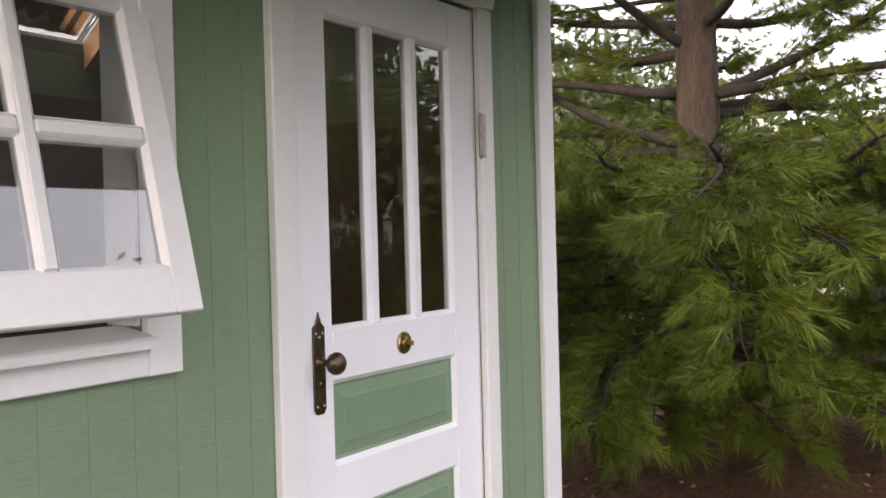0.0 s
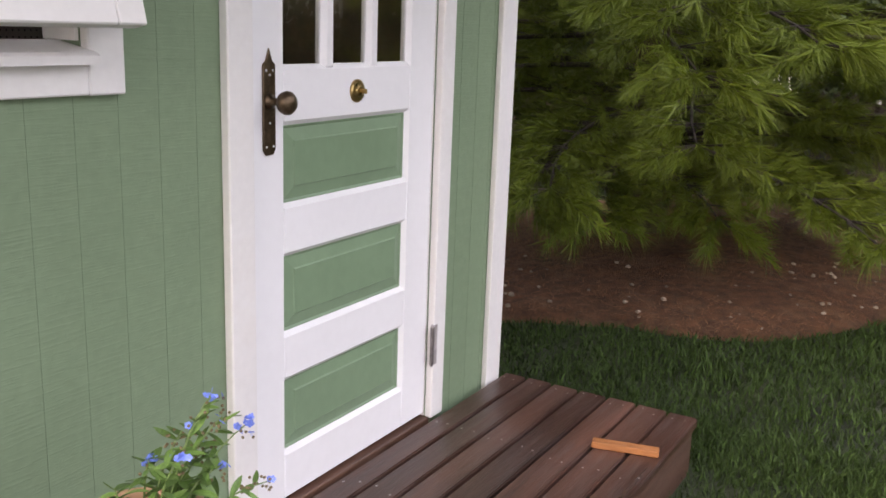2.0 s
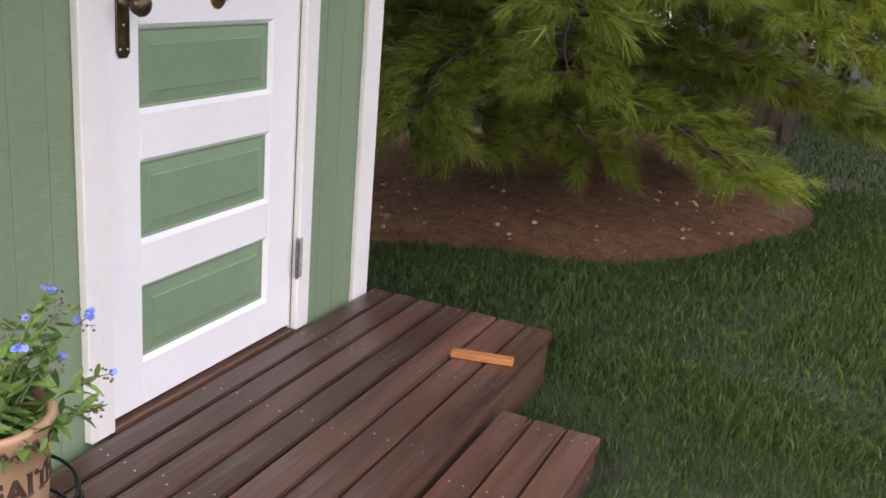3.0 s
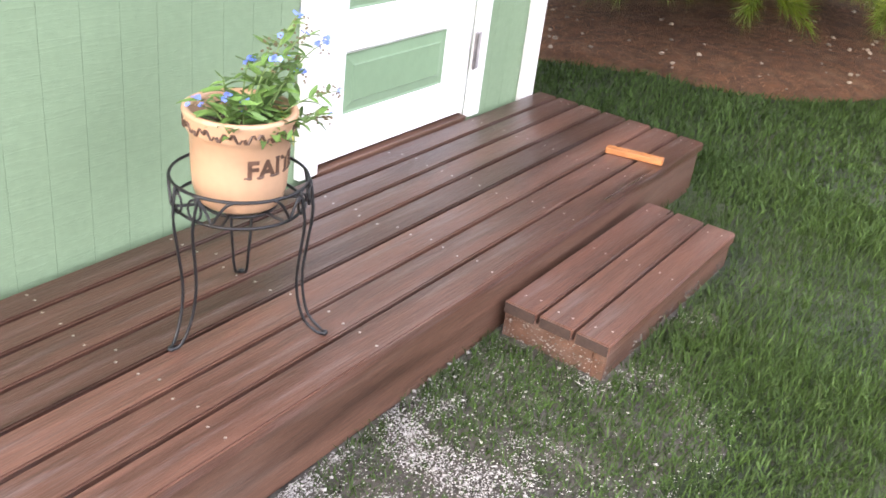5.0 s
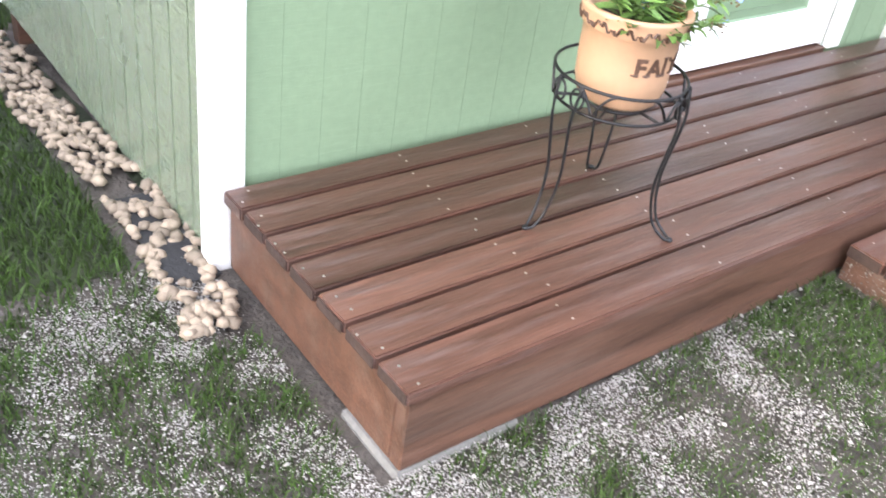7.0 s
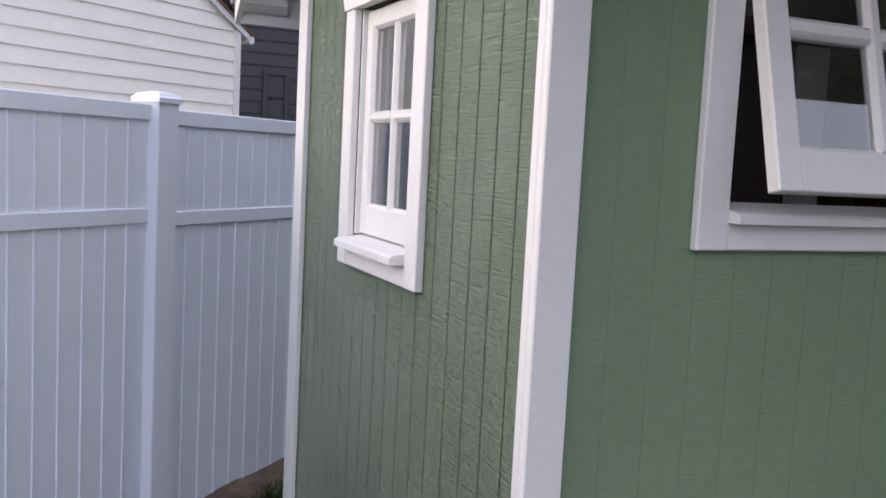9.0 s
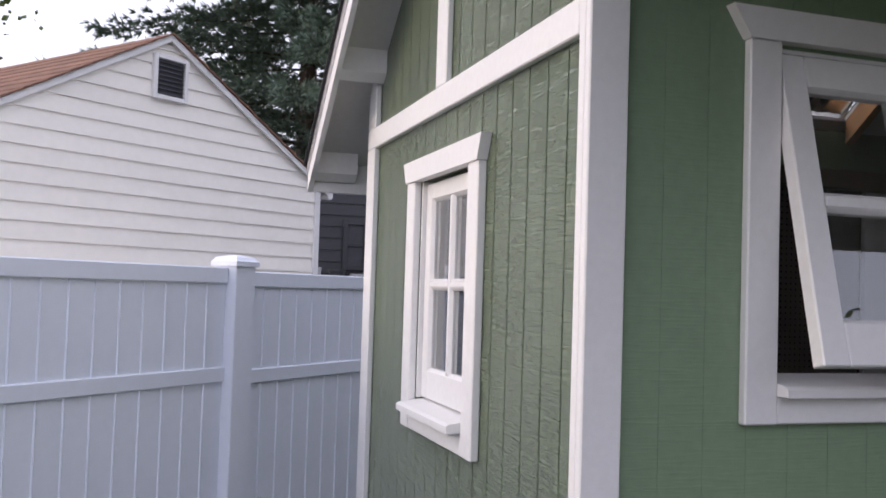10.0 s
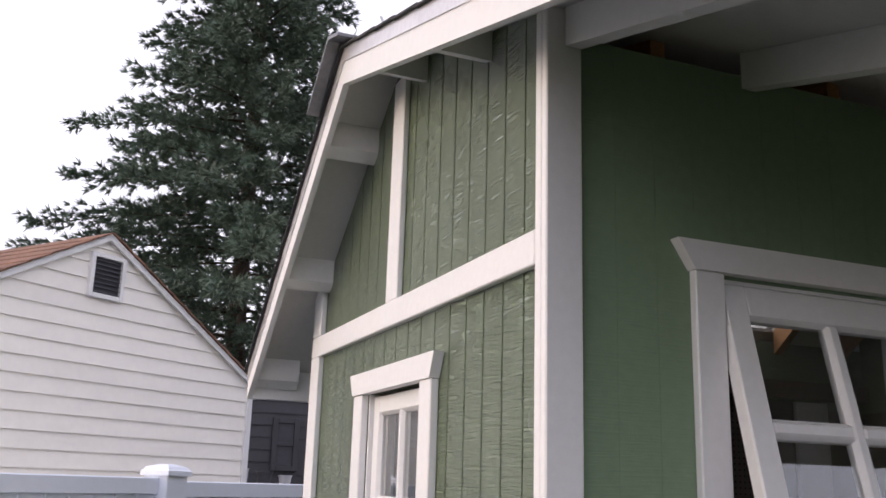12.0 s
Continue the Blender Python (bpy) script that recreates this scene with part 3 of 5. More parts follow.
# ---- deck and step ----
deck = thing("deck", "low red-brown stained timber deck along the shed", "deck")
DX0, DX1, DY0, DY1, DZ = 0.010, 2.757, -0.742, -0.031, 0.195
NB = 7
EDGES = (-0.742, -0.637, -0.528, -0.421, -0.315, -0.213, -0.113, -0.021)
SCREW = bmesh.new()
lathe(SCREW, [(0.0031, 0), (0.0031, 0.0008), (0.0018, 0.0012)], 8)
me_screw = mesh_of("screw", SCREW, STEEL)
random.seed(7)
for i in range(NB):
    y, bw = EDGES[i], EDGES[i + 1] - EDGES[i] - 0.0105
    b = new("deck_board", mesh_of("deck_board", soft_box(DX0, DX1, 0, bw, -0.032, 0, 0.004, 2), DECK))
    b.parent = deck
    b.location = (random.uniform(-0.003, 0.003), y, DZ - random.uniform(0, 0.001))
    for jx in (0.035, 0.43, 0.86, 1.33, 1.76, 2.22, 2.72):
        for fy in (0.25, 0.75):
            s = new("screw", me_screw)
            s.parent = deck
            s.location = (jx + random.uniform(-0.022, 0.022), y + bw * fy + random.uniform(-0.009, 0.009), DZ - 0.0006)
for i in range(NB):
    for xe in (DX0 - 0.0012, DX1 + 0.0002):
        part("end_grain", soft_box(xe, xe + 0.001, EDGES[i] + 0.003, EDGES[i + 1] - 0.0135, DZ - 0.029, DZ - 0.004, 0.0003), DARK_END, deck, "dark weathered board end")
part("skirt_board", soft_box(DX0 + 0.012, DX1 - 0.012, DY0 + 0.010, DY0 + 0.045, -0.012, DZ - 0.0325), SKIRT, deck, "brown stained front skirt board")
for x0 in (DX0 + 0.012, DX1 - 0.047):
    part("skirt_board", soft_box(x0, x0 + 0.035, DY0 + 0.0455, DY1 - 0.002, -0.012, DZ - 0.0325), SKIRT, deck, "brown stained end skirt board")
for jx in (0.43, 0.86, 1.33, 1.76, 2.22):
    part("joist", soft_box(jx - 0.018, jx + 0.018, DY0 + 0.0455, DY1 - 0.002, -0.005, DZ - 0.033), SKIRT, deck)
for x0, y0 in ((0.010, -0.741),):
    b = tagged(part("concrete_block", soft_box(x0, x0 + 0.30, y0, y0 + 0.2, -0.10, -0.0125, 0.008), CONCRETE, None), "weathered grey concrete block under the deck", "block", "deck blocks")

step = thing("step", "low three-board red-brown timber step before the deck", "step")
SX0, SX1, SY0, SY1, SZ = 1.349, 2.262, -1.062, -0.755, 0.110
sw = (SY1 - SY0 - 0.018) / 3
me_sb = mesh_of("step_board", soft_box(SX0, SX1, 0, sw, -0.036, 0, 0.004, 2), DECK)
for i in range(3):
    b = new("step_board", me_sb)
    b.parent = step
    b.location = (0, SY0 + i * (sw + 0.009), SZ)
    for jx in (SX0 + 0.06, (SX0 + SX1) / 2, SX1 - 0.06):
        for fy in (0.28, 0.72):
            s = new("screw", me_screw)
            s.parent = step
            s.location = (jx + random.uniform(-0.01, 0.01), SY0 + i * (sw + 0.009) + sw * fy, SZ - 0.0006)
for i in range(3):
    ya = SY0 + i * (sw + 0.009)
    part("end_grain", soft_box(SX0 - 0.0012, SX0 - 0.0002, ya + 0.003, ya + sw - 0.003, SZ - 0.033, SZ - 0.004, 0.0003), DARK_END, step, "dark weathered board end")
part("riser", soft_box(SX0 + 0.01, SX1 - 0.01, SY0 + 0.006, SY0 + 0.042, -0.06, SZ - 0.0365), SKIRT, step, "brown stained riser board")
for x0 in (SX0 + 0.012, 1.79, SX1 - 0.05):
    part("stringer", soft_box(x0, x0 + 0.038, SY0 + 0.0425, SY1, -0.06, SZ - 0.0365), SKIRT, step)

# ---- vinyl fence at the back ----
FA = 43.0
F0 = (-0.43, 2.53)


def along(p, angle, s, off=0.0):
    c, k = math.cos(radians(angle)), math.sin(radians(angle))
    return (p[0] + c * s - k * off, p[1] + k * s + c * off)


def fence_panel(s0, s1, top, mid, foot):
    """One vinyl panel: three rails, boards above and below the middle rail."""
    p = thing("privacy_fence", "white vinyl privacy fence panel with tongue-and-groove boards", "fence", "white fence", at=(*along(F0, FA, s0), 0))
    p.rotation_euler = (0, 0, radians(FA))
    w = s1 - s0
    for z0, z1 in ((top - 0.068, top), (mid - 0.064, mid), (foot, foot + 0.07)):
        part("rail", soft_box(0, w, -0.024, 0.024, z0, z1, 0.004), VINYL, p)
    n = round(w / 0.117)
    bw = w / n
    for z0, z1 in ((foot + 0.0705, mid - 0.0645), (mid + 0.0005, top - 0.0685)):
        bm = bmesh.new()
        box(bm, 0.0035, bw - 0.0035, -0.011, 0.011, z0, z1)
        prism(bm, [(-0.0034, -0.009), (-0.0034, -0.0165), (0.0, -0.0185), (0.0034, -0.0165), (0.0034, -0.009), (0.0034, 0.009), (-0.0034, 0.009)], "z", z0, z1)
        me = mesh_of("fence_board", bm, VINYL)
        for i in range(n):
            o = new("fence_board", me)
            o.parent = p
            o.location = (i * bw, 0, 0)
    return p


fence_panel(-1.80, -0.066, 1.598, 1.174, -0.27)
fence_panel(0.066, 1.86, 1.586, 1.153, -0.27)
fence_panel(-3.70, -1.94, 1.60, 1.17, -0.27)
fence_panel(2.0, 3.8, 1.54, 1.11, -0.27)
for s in (-1.87, 0.0, 1.93):
    post = thing("fence_post", "square white vinyl fence post with a stepped cap", "fence post", "fence posts", at=(*along(F0, FA, s), 0))
    post.rotation_euler = (0, 0, radians(FA))
    part("shaft", soft_box(-0.0635, 0.0635, -0.0635, 0.0635, -0.40, 1.612, 0.004), VINYL, post)
    bm = bmesh.new()
    prev = None
    for r, z in ((0.074, 1.606), (0.074, 1.626), (0.066, 1.632), (0.060, 1.642), (0.020, 1.654)):
        ring = [bm.verts.new((sx * r, sy * r, z)) for sx, sy in ((-1, -1), (1, -1), (1, 1), (-1, 1))]
        if prev:
            for i in range(4):
                bm.faces.new((prev[i], prev[(i + 1) % 4], ring[(i + 1) % 4], ring[i]))
        else:
            bm.faces.new(list(reversed(ring)))
        prev = ring
    bm.faces.new(prev)
    part("cap", bm, VINYL, post, "flat stepped post cap")

# ---- garage behind the fence ----
SIDING = material("cream_vinyl_siding", (0.88, 0.84, 0.77), 0.45, var=0.03, scale=1.5, fine=20, bump=0.05, rand=0.03)
BROWN_SHINGLE = material("brown_roof_shingle", (0.20, 0.105, 0.07), 0.9, var=0.25, scale=6, fine=60, bump=0.5, rand=0.15)
DARK_SLAT = material("dark_vent_slat", (0.05, 0.05, 0.06), 0.5, var=0.15, scale=20, bump=0.1)
GA, G0 = 37.0, (0.386, 5.156)


def gabled_house(name, label, g0, angle, s0, s1, apex_z, slope, length, wall_mat, roof_mat, course, ground, trim, vent=None, windows=()):
    """A gabled building: lapped siding courses on the gable, side walls, shingled roof, trim."""
    h = thing(name, label, "building", at=(g0[0], g0[1], 0))
    h.rotation_euler = (0, 0, radians(angle))
    sc = (s0 + s1) / 2
    half = (s1 - s0) / 2
    eave = apex_z - slope * half
    # core walls: gable front behind the courses, sides and back
    bm = bmesh.new()
    prism(bm, [(s0, ground), (s1, ground), (s1, eave - 0.01), (sc, apex_z - 0.01), (s0, eave - 0.01)], "y", 0.016, length)
    part("wall", bm, wall_mat, h)
    z = ground
    while z < apex_z - 0.03:
        z1 = min(z + course, apex_z - 0.012)
        def lim(zz):
            return half if zz <= eave else max(0.0, (apex_z - zz) / slope)
        w0, w1 = lim(z), lim(z1)
        bm = bmesh.new()
        a = [bm.verts.new(p) for p in ((sc - w0, 0.0, z), (sc + w0, 0.0, z), (sc + w0, 0.016, z), (sc - w0, 0.016, z))]
        b = [bm.verts.new(p) for p in ((sc - w1, 0.011, z1), (sc + w1, 0.011, z1), (sc + w1, 0.016, z1), (sc - w1, 0.016, z1))]
        bm.faces.new(list(reversed(a)))
        bm.faces.new(b)
        for i in range(4):
            bm.faces.new((a[i], a[(i + 1) % 4], b[(i + 1) % 4], b[i]))
        part("siding_course", bm, wall_mat, h)
        z += course
    for s in (s0 - 0.03, s1 - 0.02):
        part("corner_trim", soft_box(s, s + 0.05, -0.012, 0.05, ground, eave - 0.02), trim, h, "pale corner trim")
    over = 0.10
    for sgn in (-1, 1):
        e = half + over
        prof = [(sc, apex_z), (sc + sgn * e, apex_z - slope * e), (sc + sgn * e, apex_z - slope * e + 0.012), (sc, apex_z + 0.012)]
        bm = bmesh.new()
        prism(bm, prof, "y", -0.03, length + 0.1)
        part("roof_boarding", bm, trim, h)
        n = 11
        for i in range(n):
            f0, f1 = i / n, (i + 1) / n
            ea, eb = e * (1 - f0) + 0.02, e * (1 - f1) - 0.0
            bm = bmesh.new()
            prism(bm, [(sc + sgn * ea, apex_z - slope * ea + 0.020), (sc + sgn * eb, apex_z - slope * eb + 0.014), (sc + sgn * eb, apex_z - slope * eb + 0.022), (sc + sgn * ea, apex_z - slope * ea + 0.030)], "y", -0.045, length + 0.11)
            part("shingle_course", bm, roof_mat, h)
        bm = bmesh.new()
        prism(bm, [(sc + sgn * 0.0005, apex_z - 0.028), (sc + sgn * e, apex_z - slope * e - 0.028), (sc + sgn * e, apex_z - slope * e - 0.001), (sc + sgn * 0.0005, apex_z - 0.001)], "y", -0.03, -0.014)
        part("barge_board", bm, trim, h)
        g = sc + sgn * (e + 0.015)
        bm = bmesh.new()
        tube(bm, [(g, -0.03, apex_z - slope * e - 0.02), (g, length, apex_z - slope * e - 0.02)], 0.030, 8)
        part("gutter", bm, trim, h, "pale roof gutter")
    if vent:
        v0, v1, vz0, vz1 = vent
        vt = part("vent", soft_box(v0, v1, -0.004, 0.010, vz0, vz1), DARK_SLAT, h, "dark louvred gable vent")
        for a0, a1, b0, b1 in ((v0 - 0.028, v0, vz0 - 0.028, vz1 + 0.028), (v1, v1 + 0.028, vz0 - 0.028, vz1 + 0.028), (v0, v1, vz0 - 0.028, vz0), (v0, v1, vz1, vz1 + 0.028)):
            part("frame", soft_box(a0, a1, -0.024, 0.010, b0, b1), trim, vt, "white vent frame")
        for i in range(8):
            zz = vz0 + (vz1 - vz0) * (i + 0.5) / 8
            bm = bmesh.new()
            box(bm, v0 + 0.002, v1 - 0.002, -0.013, 0.010, -0.002, 0.002)
            bm.transform(pose(0, -0.005, zz, 35))
            part("slat", bm, DARK_SLAT, vt)
    for w0, w1, wz0, wz1 in windows:
        wd = part("window", soft_box(w0, w1, -0.012, 0.0, wz0, wz1), DARK_SLAT, h, "dark window pane")
        for a0, a1, b0, b1 in ((w0 - 0.05, w0, wz0 - 0.05, wz1 + 0.05), (w1, w1 + 0.05, wz0 - 0.05, wz1 + 0.05), (w0, w1, wz0 - 0.05, wz0), (w0, w1, wz1, wz1 + 0.05), (w0, w1, (wz0 + wz1) / 2 - 0.015, (wz0 + wz1) / 2 + 0.015)):
            part("frame", soft_box(a0, a1, -0.03, 0.0, b0, b1), trim, wd)
    return h


gabled_house("garage", "cream vinyl-sided garage with brown shingle roof", G0, GA, -2.75, 0.0, 3.03, 0.55, 5.0, SIDING, BROWN_SHINGLE, 0.1015, -0.3, WHITE, vent=(-1.462, -1.258, 2.665, 2.885))

# ---- grey house further back, shade put into its colour, with a ledge and pots ----
# grey darkened to stand for the shade of big trees, not cast here
SHADED_GREY = material("grey_siding_shade_in_colour", (0.045, 0.045, 0.052), 0.6, var=0.1, scale=2, fine=20, bump=0.05, rand=0.05)
gabled_house("grey_house", "grey sided house with tree shade put into its dark colour", (0.75, 7.4), 2.0, 0.0, 5.0, 3.1, 0.2, 4.0, SHADED_GREY, SHINGLE, 0.115, -0.3, SHADED_GREY, windows=((0.36, 0.52, 1.74, 2.14),))
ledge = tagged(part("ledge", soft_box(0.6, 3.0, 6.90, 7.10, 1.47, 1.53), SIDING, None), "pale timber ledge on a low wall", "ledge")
tagged(part("ledge_wall", soft_box(0.64, 2.96, 6.95, 7.05, -0.4, 1.4695), SHADED_GREY, None), "low wall carrying a ledge, in the same shade-darkened grey", "wall")
POT_PALE = material("pale_pot_glaze", (0.5, 0.5, 0.52), 0.4, var=0.1, scale=10, bump=0.05)
for x, r, h, mat, lab in ((0.74, 0.045, 0.17, POT_PALE, "pale ceramic vase on the ledge"), (0.93, 0.075, 0.15, DARK_SLAT, "dark flower pot with a white rim"), (1.12, 0.06, 0.12, POT_PALE, "small pale flower pot on the ledge")):
    bm = bmesh.new()
    lathe(bm, [(r * 0.7, 0), (r * 0.9, h * 0.6), (r, h * 0.9), (r * 1.08, h * 0.9), (r * 1.08, h), (r * 0.85, h), (r * 0.8, h * 0.85)], 20)
    p = part("flower_pot", bm, mat, None, smooth=False)
    p.location = (x, 7.0, 1.53)
    tagged(p, lab, "pot", "pots on the ledge")

# ---- house seen mirrored in the door's panes ----
gabled_house("white_house", "white sided house beyond the lawn", (15.5, -11.5), 205.0, -3.5, 3.5, 5.4, 0.55, 7.0, SIDING, BROWN_SHINGLE, 0.15, -0.1, WHITE, windows=((-2.0, -1.1, 1.0, 2.3), (1.0, 1.9, 1.0, 2.3)))

# ---- inside the shed: pegboard and a pale upright board ----
PEG = material("grey_brown_pegboard", (0.17, 0.145, 0.125), 0.75, var=0.08, scale=3, fine=60, bump=0.1)
HOLE = material("peg_hole", (0.012, 0.01, 0.01), 0.9, var=0.1, bump=0)
peg = thing("pegboard", "grey-brown perforated pegboard on the back wall", "pegboard")
part("board", soft_box(0.10, 2.20, 1.737, 1.7485, 0.95, 2.02), PEG, peg)
hv, hf = [], []
for i in range(82):
    for j in range(42):
        x, z = 0.14 + i * 0.0254, 0.97 + j * 0.0254
        k = len(hv)
        hv += [(x + 0.0042 * math.cos(a * math.pi / 3), 1.7362, z + 0.0042 * math.sin(a * math.pi / 3)) for a in range(6)]
        hf += [(k, k + 1, k + 2, k + 3), (k, k + 3, k + 4, k + 5)]
o = new("perforation", raw_mesh("perforation", hv, hf, HOLE))
o.parent = peg
tagged(o, "rows of small peg holes", kind="stuff")
tagged(part("upright_board", soft_box(2.215, 2.40, 1.72, 1.745, 0.16, 2.02), WHITE, None), "pale upright board leaning inside the shed", "board")

# ---- mulch bed under the pine ----
BX, BYC, BRX, BRY = 6.15, 0.75, 2.35, 2.05
MULCH = material("red_brown_mulch", (0.115, 0.050, 0.022), 0.95, var=0.45, scale=14, fine=90, bump=0.9, bump_dist=0.03, dirt=(0.22, 0.125, 0.065), dirt_amount=0.7, dirt_scale=6)
bv, bf = [], []
NR, NA = 16, 72
for i in range(NR + 1):
    for k in range(NA):
        a = 2 * math.pi * k / NA
        q = i / NR
        wob = 1 + 0.05 * math.sin(3 * a + 1) + 0.03 * math.sin(7 * a)
        x, y = BX + BRX * q * wob * math.cos(a), BYC + BRY * q * wob * math.sin(a)
        z = -0.052 + (0.10 * (1 - q ** 3) + 0.02 * noise.noise((x * 3, y * 3, 2)) if i < NR else -0.03)
        bv.append((x, y, ground_z(x, y) + 0.05 + z + 0.03))
for i in range(NR):
    for k in range(NA):
        bf.append((i * NA + k, i * NA + (k + 1) % NA, (i + 1) * NA + (k + 1) % NA, (i + 1) * NA + k))
tagged(new("mulch_bed", raw_mesh("mulch_bed", bv, bf, MULCH)), "reddish-brown mulch and pine-straw bed", "mulch bed", kind="structure")


def bed_inside(x, y, grow=1.0):
    dx, dy = (x - BX) / BRX, (y - BYC) / BRY
    a = math.atan2(dy, dx)
    return math.hypot(dx, dy) < grow * (1 + 0.05 * math.sin(3 * a + 1) + 0.03 * math.sin(7 * a))


def bed_z(x, y):
    q = min(1, math.hypot((x - BX) / BRX, (y - BYC) / BRY))
    return ground_z(x, y) + 0.028 + 0.10 * (1 - q ** 3)


# straw, chips and small pale stones strewn over the bed
STRAW = material("dry_pine_straw", (0.23, 0.115, 0.055), 0.85, var=0.4, scale=8, bump=0, rand=0.0, island=True)
rs = np.random.RandomState(3)
sv, sf = [], []
while len(sf) < 14000:
    x, y = BX + rs.uniform(-2.4, 2.4), BYC + rs.uniform(-2.1, 2.1)
    if not bed_inside(x, y, 0.98):
        continue
    a, l, w = rs.uniform(0, 6.28), rs.uniform(0.03, 0.09), rs.uniform(0.001, 0.004)
    z = bed_z(x, y) + rs.uniform(0.0, 0.012)
    c, s = math.cos(a), math.sin(a)
    k = len(sv)
    sv += [(x - s * w, y + c * w, z), (x + s * w, y - c * w, z), (x + c * l, y + s * l, z + rs.uniform(-0.004, 0.02))]
    sf.append((k, k + 1, k + 2))
tagged(new("pine_straw", raw_mesh("pine_straw", sv, sf, STRAW)), "dry fallen pine needles and bark shreds", "straw", kind="stuff")

PEBBLE = material("pale_pebble", (0.27, 0.215, 0.16), 0.7, var=0.2, scale=30, fine=120, bump=0.25, rand=0.35)


def pebble_mesh(seed):
    rr = random.Random(seed)
    bm = bmesh.new()
    bmesh.ops.create_icosphere(bm, subdivisions=1, radius=1.0)
    off = Vector((rr.uniform(0, 50), rr.uniform(0, 50), rr.uniform(0, 50)))
    for v in bm.verts:
        v.co *= 1 + 0.7 * noise.noise(v.co * 1.1 + off)
        v.co.z *= 0.62
    return mesh_of("stone", bm, PEBBLE, smooth=True)


PEBBLES = [pebble_mesh(i) for i in range(8)]
bed_stones = thing("scattered_stones", "small pale stones scattered along the mulch bed", "stones")
random.seed(11)
cnt = 0
while cnt < 290:
    a, q = random.uniform(0, 2 * math.pi), 1 - abs(random.gauss(0, 0.22))
    if q < 0.3 or q > 0.985:
        continue
    x, y = BX + BRX * q * math.cos(a), BYC + BRY * q * math.sin(a)
    if not bed_inside(x, y, 0.97):
        continue
    o = new("stone", random.choice(PEBBLES))
    o.parent = bed_stones
    r = random.uniform(0.007, 0.022)
    o.matrix_basis = pose(x, y, bed_z(x, y) + r * 0.15, 0, 0, random.uniform(0, 360)) @ Matrix.Diagonal((r, r * random.uniform(0.7, 1), r, 1))
    cnt += 1

# gravel strip along the gable wall
FABRIC = material("black_landscape_fabric", (0.018, 0.018, 0.02), 0.85, var=0.3, scale=15, fine=100, bump=0.4)
fv, ff = [], []
for i in range(41):
    y = -0.05 + i * 0.01
    for k in range(6):
        x = -0.13 + k * 0.024 + 0.03 * noise.noise((y * 3, k, 5))
        fv.append((x, y, ground_z(x, y) + 0.022 + 0.006 * noise.noise((x * 20, y * 20, 1))))
ff = [(i * 6 + k, i * 6 + k + 1, (i + 1) * 6 + k + 1, (i + 1) * 6 + k) for i in range(40) for k in range(5)]
tagged(new("landscape_fabric", raw_mesh("landscape_fabric", fv, ff, FABRIC)), "strip of black landscape fabric beside the shed", "fabric")
gravel = thing("gravel_strip", "beige pebble gravel strip along the shed wall", "gravel")
random.seed(21)
for k in range(560):
    y = random.uniform(-0.22, 1.85)
    x = random.uniform(-0.145, -0.008) + 0.018 * math.sin(y * 5)
    if noise.noise((x * 6, y * 3.2, 9)) > 0.33 and random.random() < 0.85:
        continue
    r = random.uniform(0.011, 0.025)
    o = new("stone", random.choice(PEBBLES))
    o.parent = gravel
    o.matrix_basis = pose(x, y, ground_z(x, y) + 0.014 + r * 0.3 + random.uniform(0, 0.01), random.uniform(-20, 20), random.uniform(-20, 20), random.uniform(0, 360)) @ Matrix.Diagonal((r, r * random.uniform(0.65, 1), r, 1))
tagged(part("downspout_foot", soft_box(-0.15, -0.10, 1.15, 1.42, -0.17, -0.115, 0.01, 2), CONCRETE, None), "pale concrete edging piece in the gravel", "edging")
# ---- lawn blades, chips ----
GRASS = material("grass_blade", (0.038, 0.066, 0.016), 0.55, var=0.35, scale=1.2, fine=8, bump=0, island=True, rand=0.5, spec=0.15)
GRASS.node_tree.nodes["Principled BSDF"].inputs["Subsurface Weight"].default_value = 0.0


def solid_at(x, y):
    """Ground covered by the shed, deck, step or gravel."""
    if -0.02 < x < 2.78 and -0.74 < y < 1.84:
        return True
    if 1.34 < x < 2.27 and -1.07 < y < -0.7:
        return True
    return False


def bare(x, y):
    """How bare the ground is: torn lawn before the deck's end, gravel edge."""
    d = 0.0
    if y < 0.1 and x < 1.75:
        near = max(0.0, 1 - max(0, -0.74 - y) / 0.75) if x > 0 else max(0.0, 1 - math.hypot(x * 0.9, max(0, -0.75 - y) * 1.2, max(0, y + 0.2)) / 0.75)
        d = max(d, near * (1.0 if x < 1.3 else (1.75 - x) / 0.45))
    if 1.7 < x < 2.8 and -1.2 < y < -0.7:
        d = max(d, 0.35)
    if -0.16 < x < 0 and -0.3 < y < 1.85:
        d = 1.0
    return d


def patchy(x, y):
    """Above nought where pale chips lie thick, below where grass still stands."""
    return noise.noise((x * 3.0, y * 3.0, 1)) + 0.75 * noise.noise((x * 8, y * 8, 4)) + 0.4 * noise.noise((x * 21, y * 21, 6)) - 0.10 + 0.35 * max(0.0, 1 - math.hypot(x + 0.02, y + 0.98) / 0.5)


rs = np.random.RandomState(12)


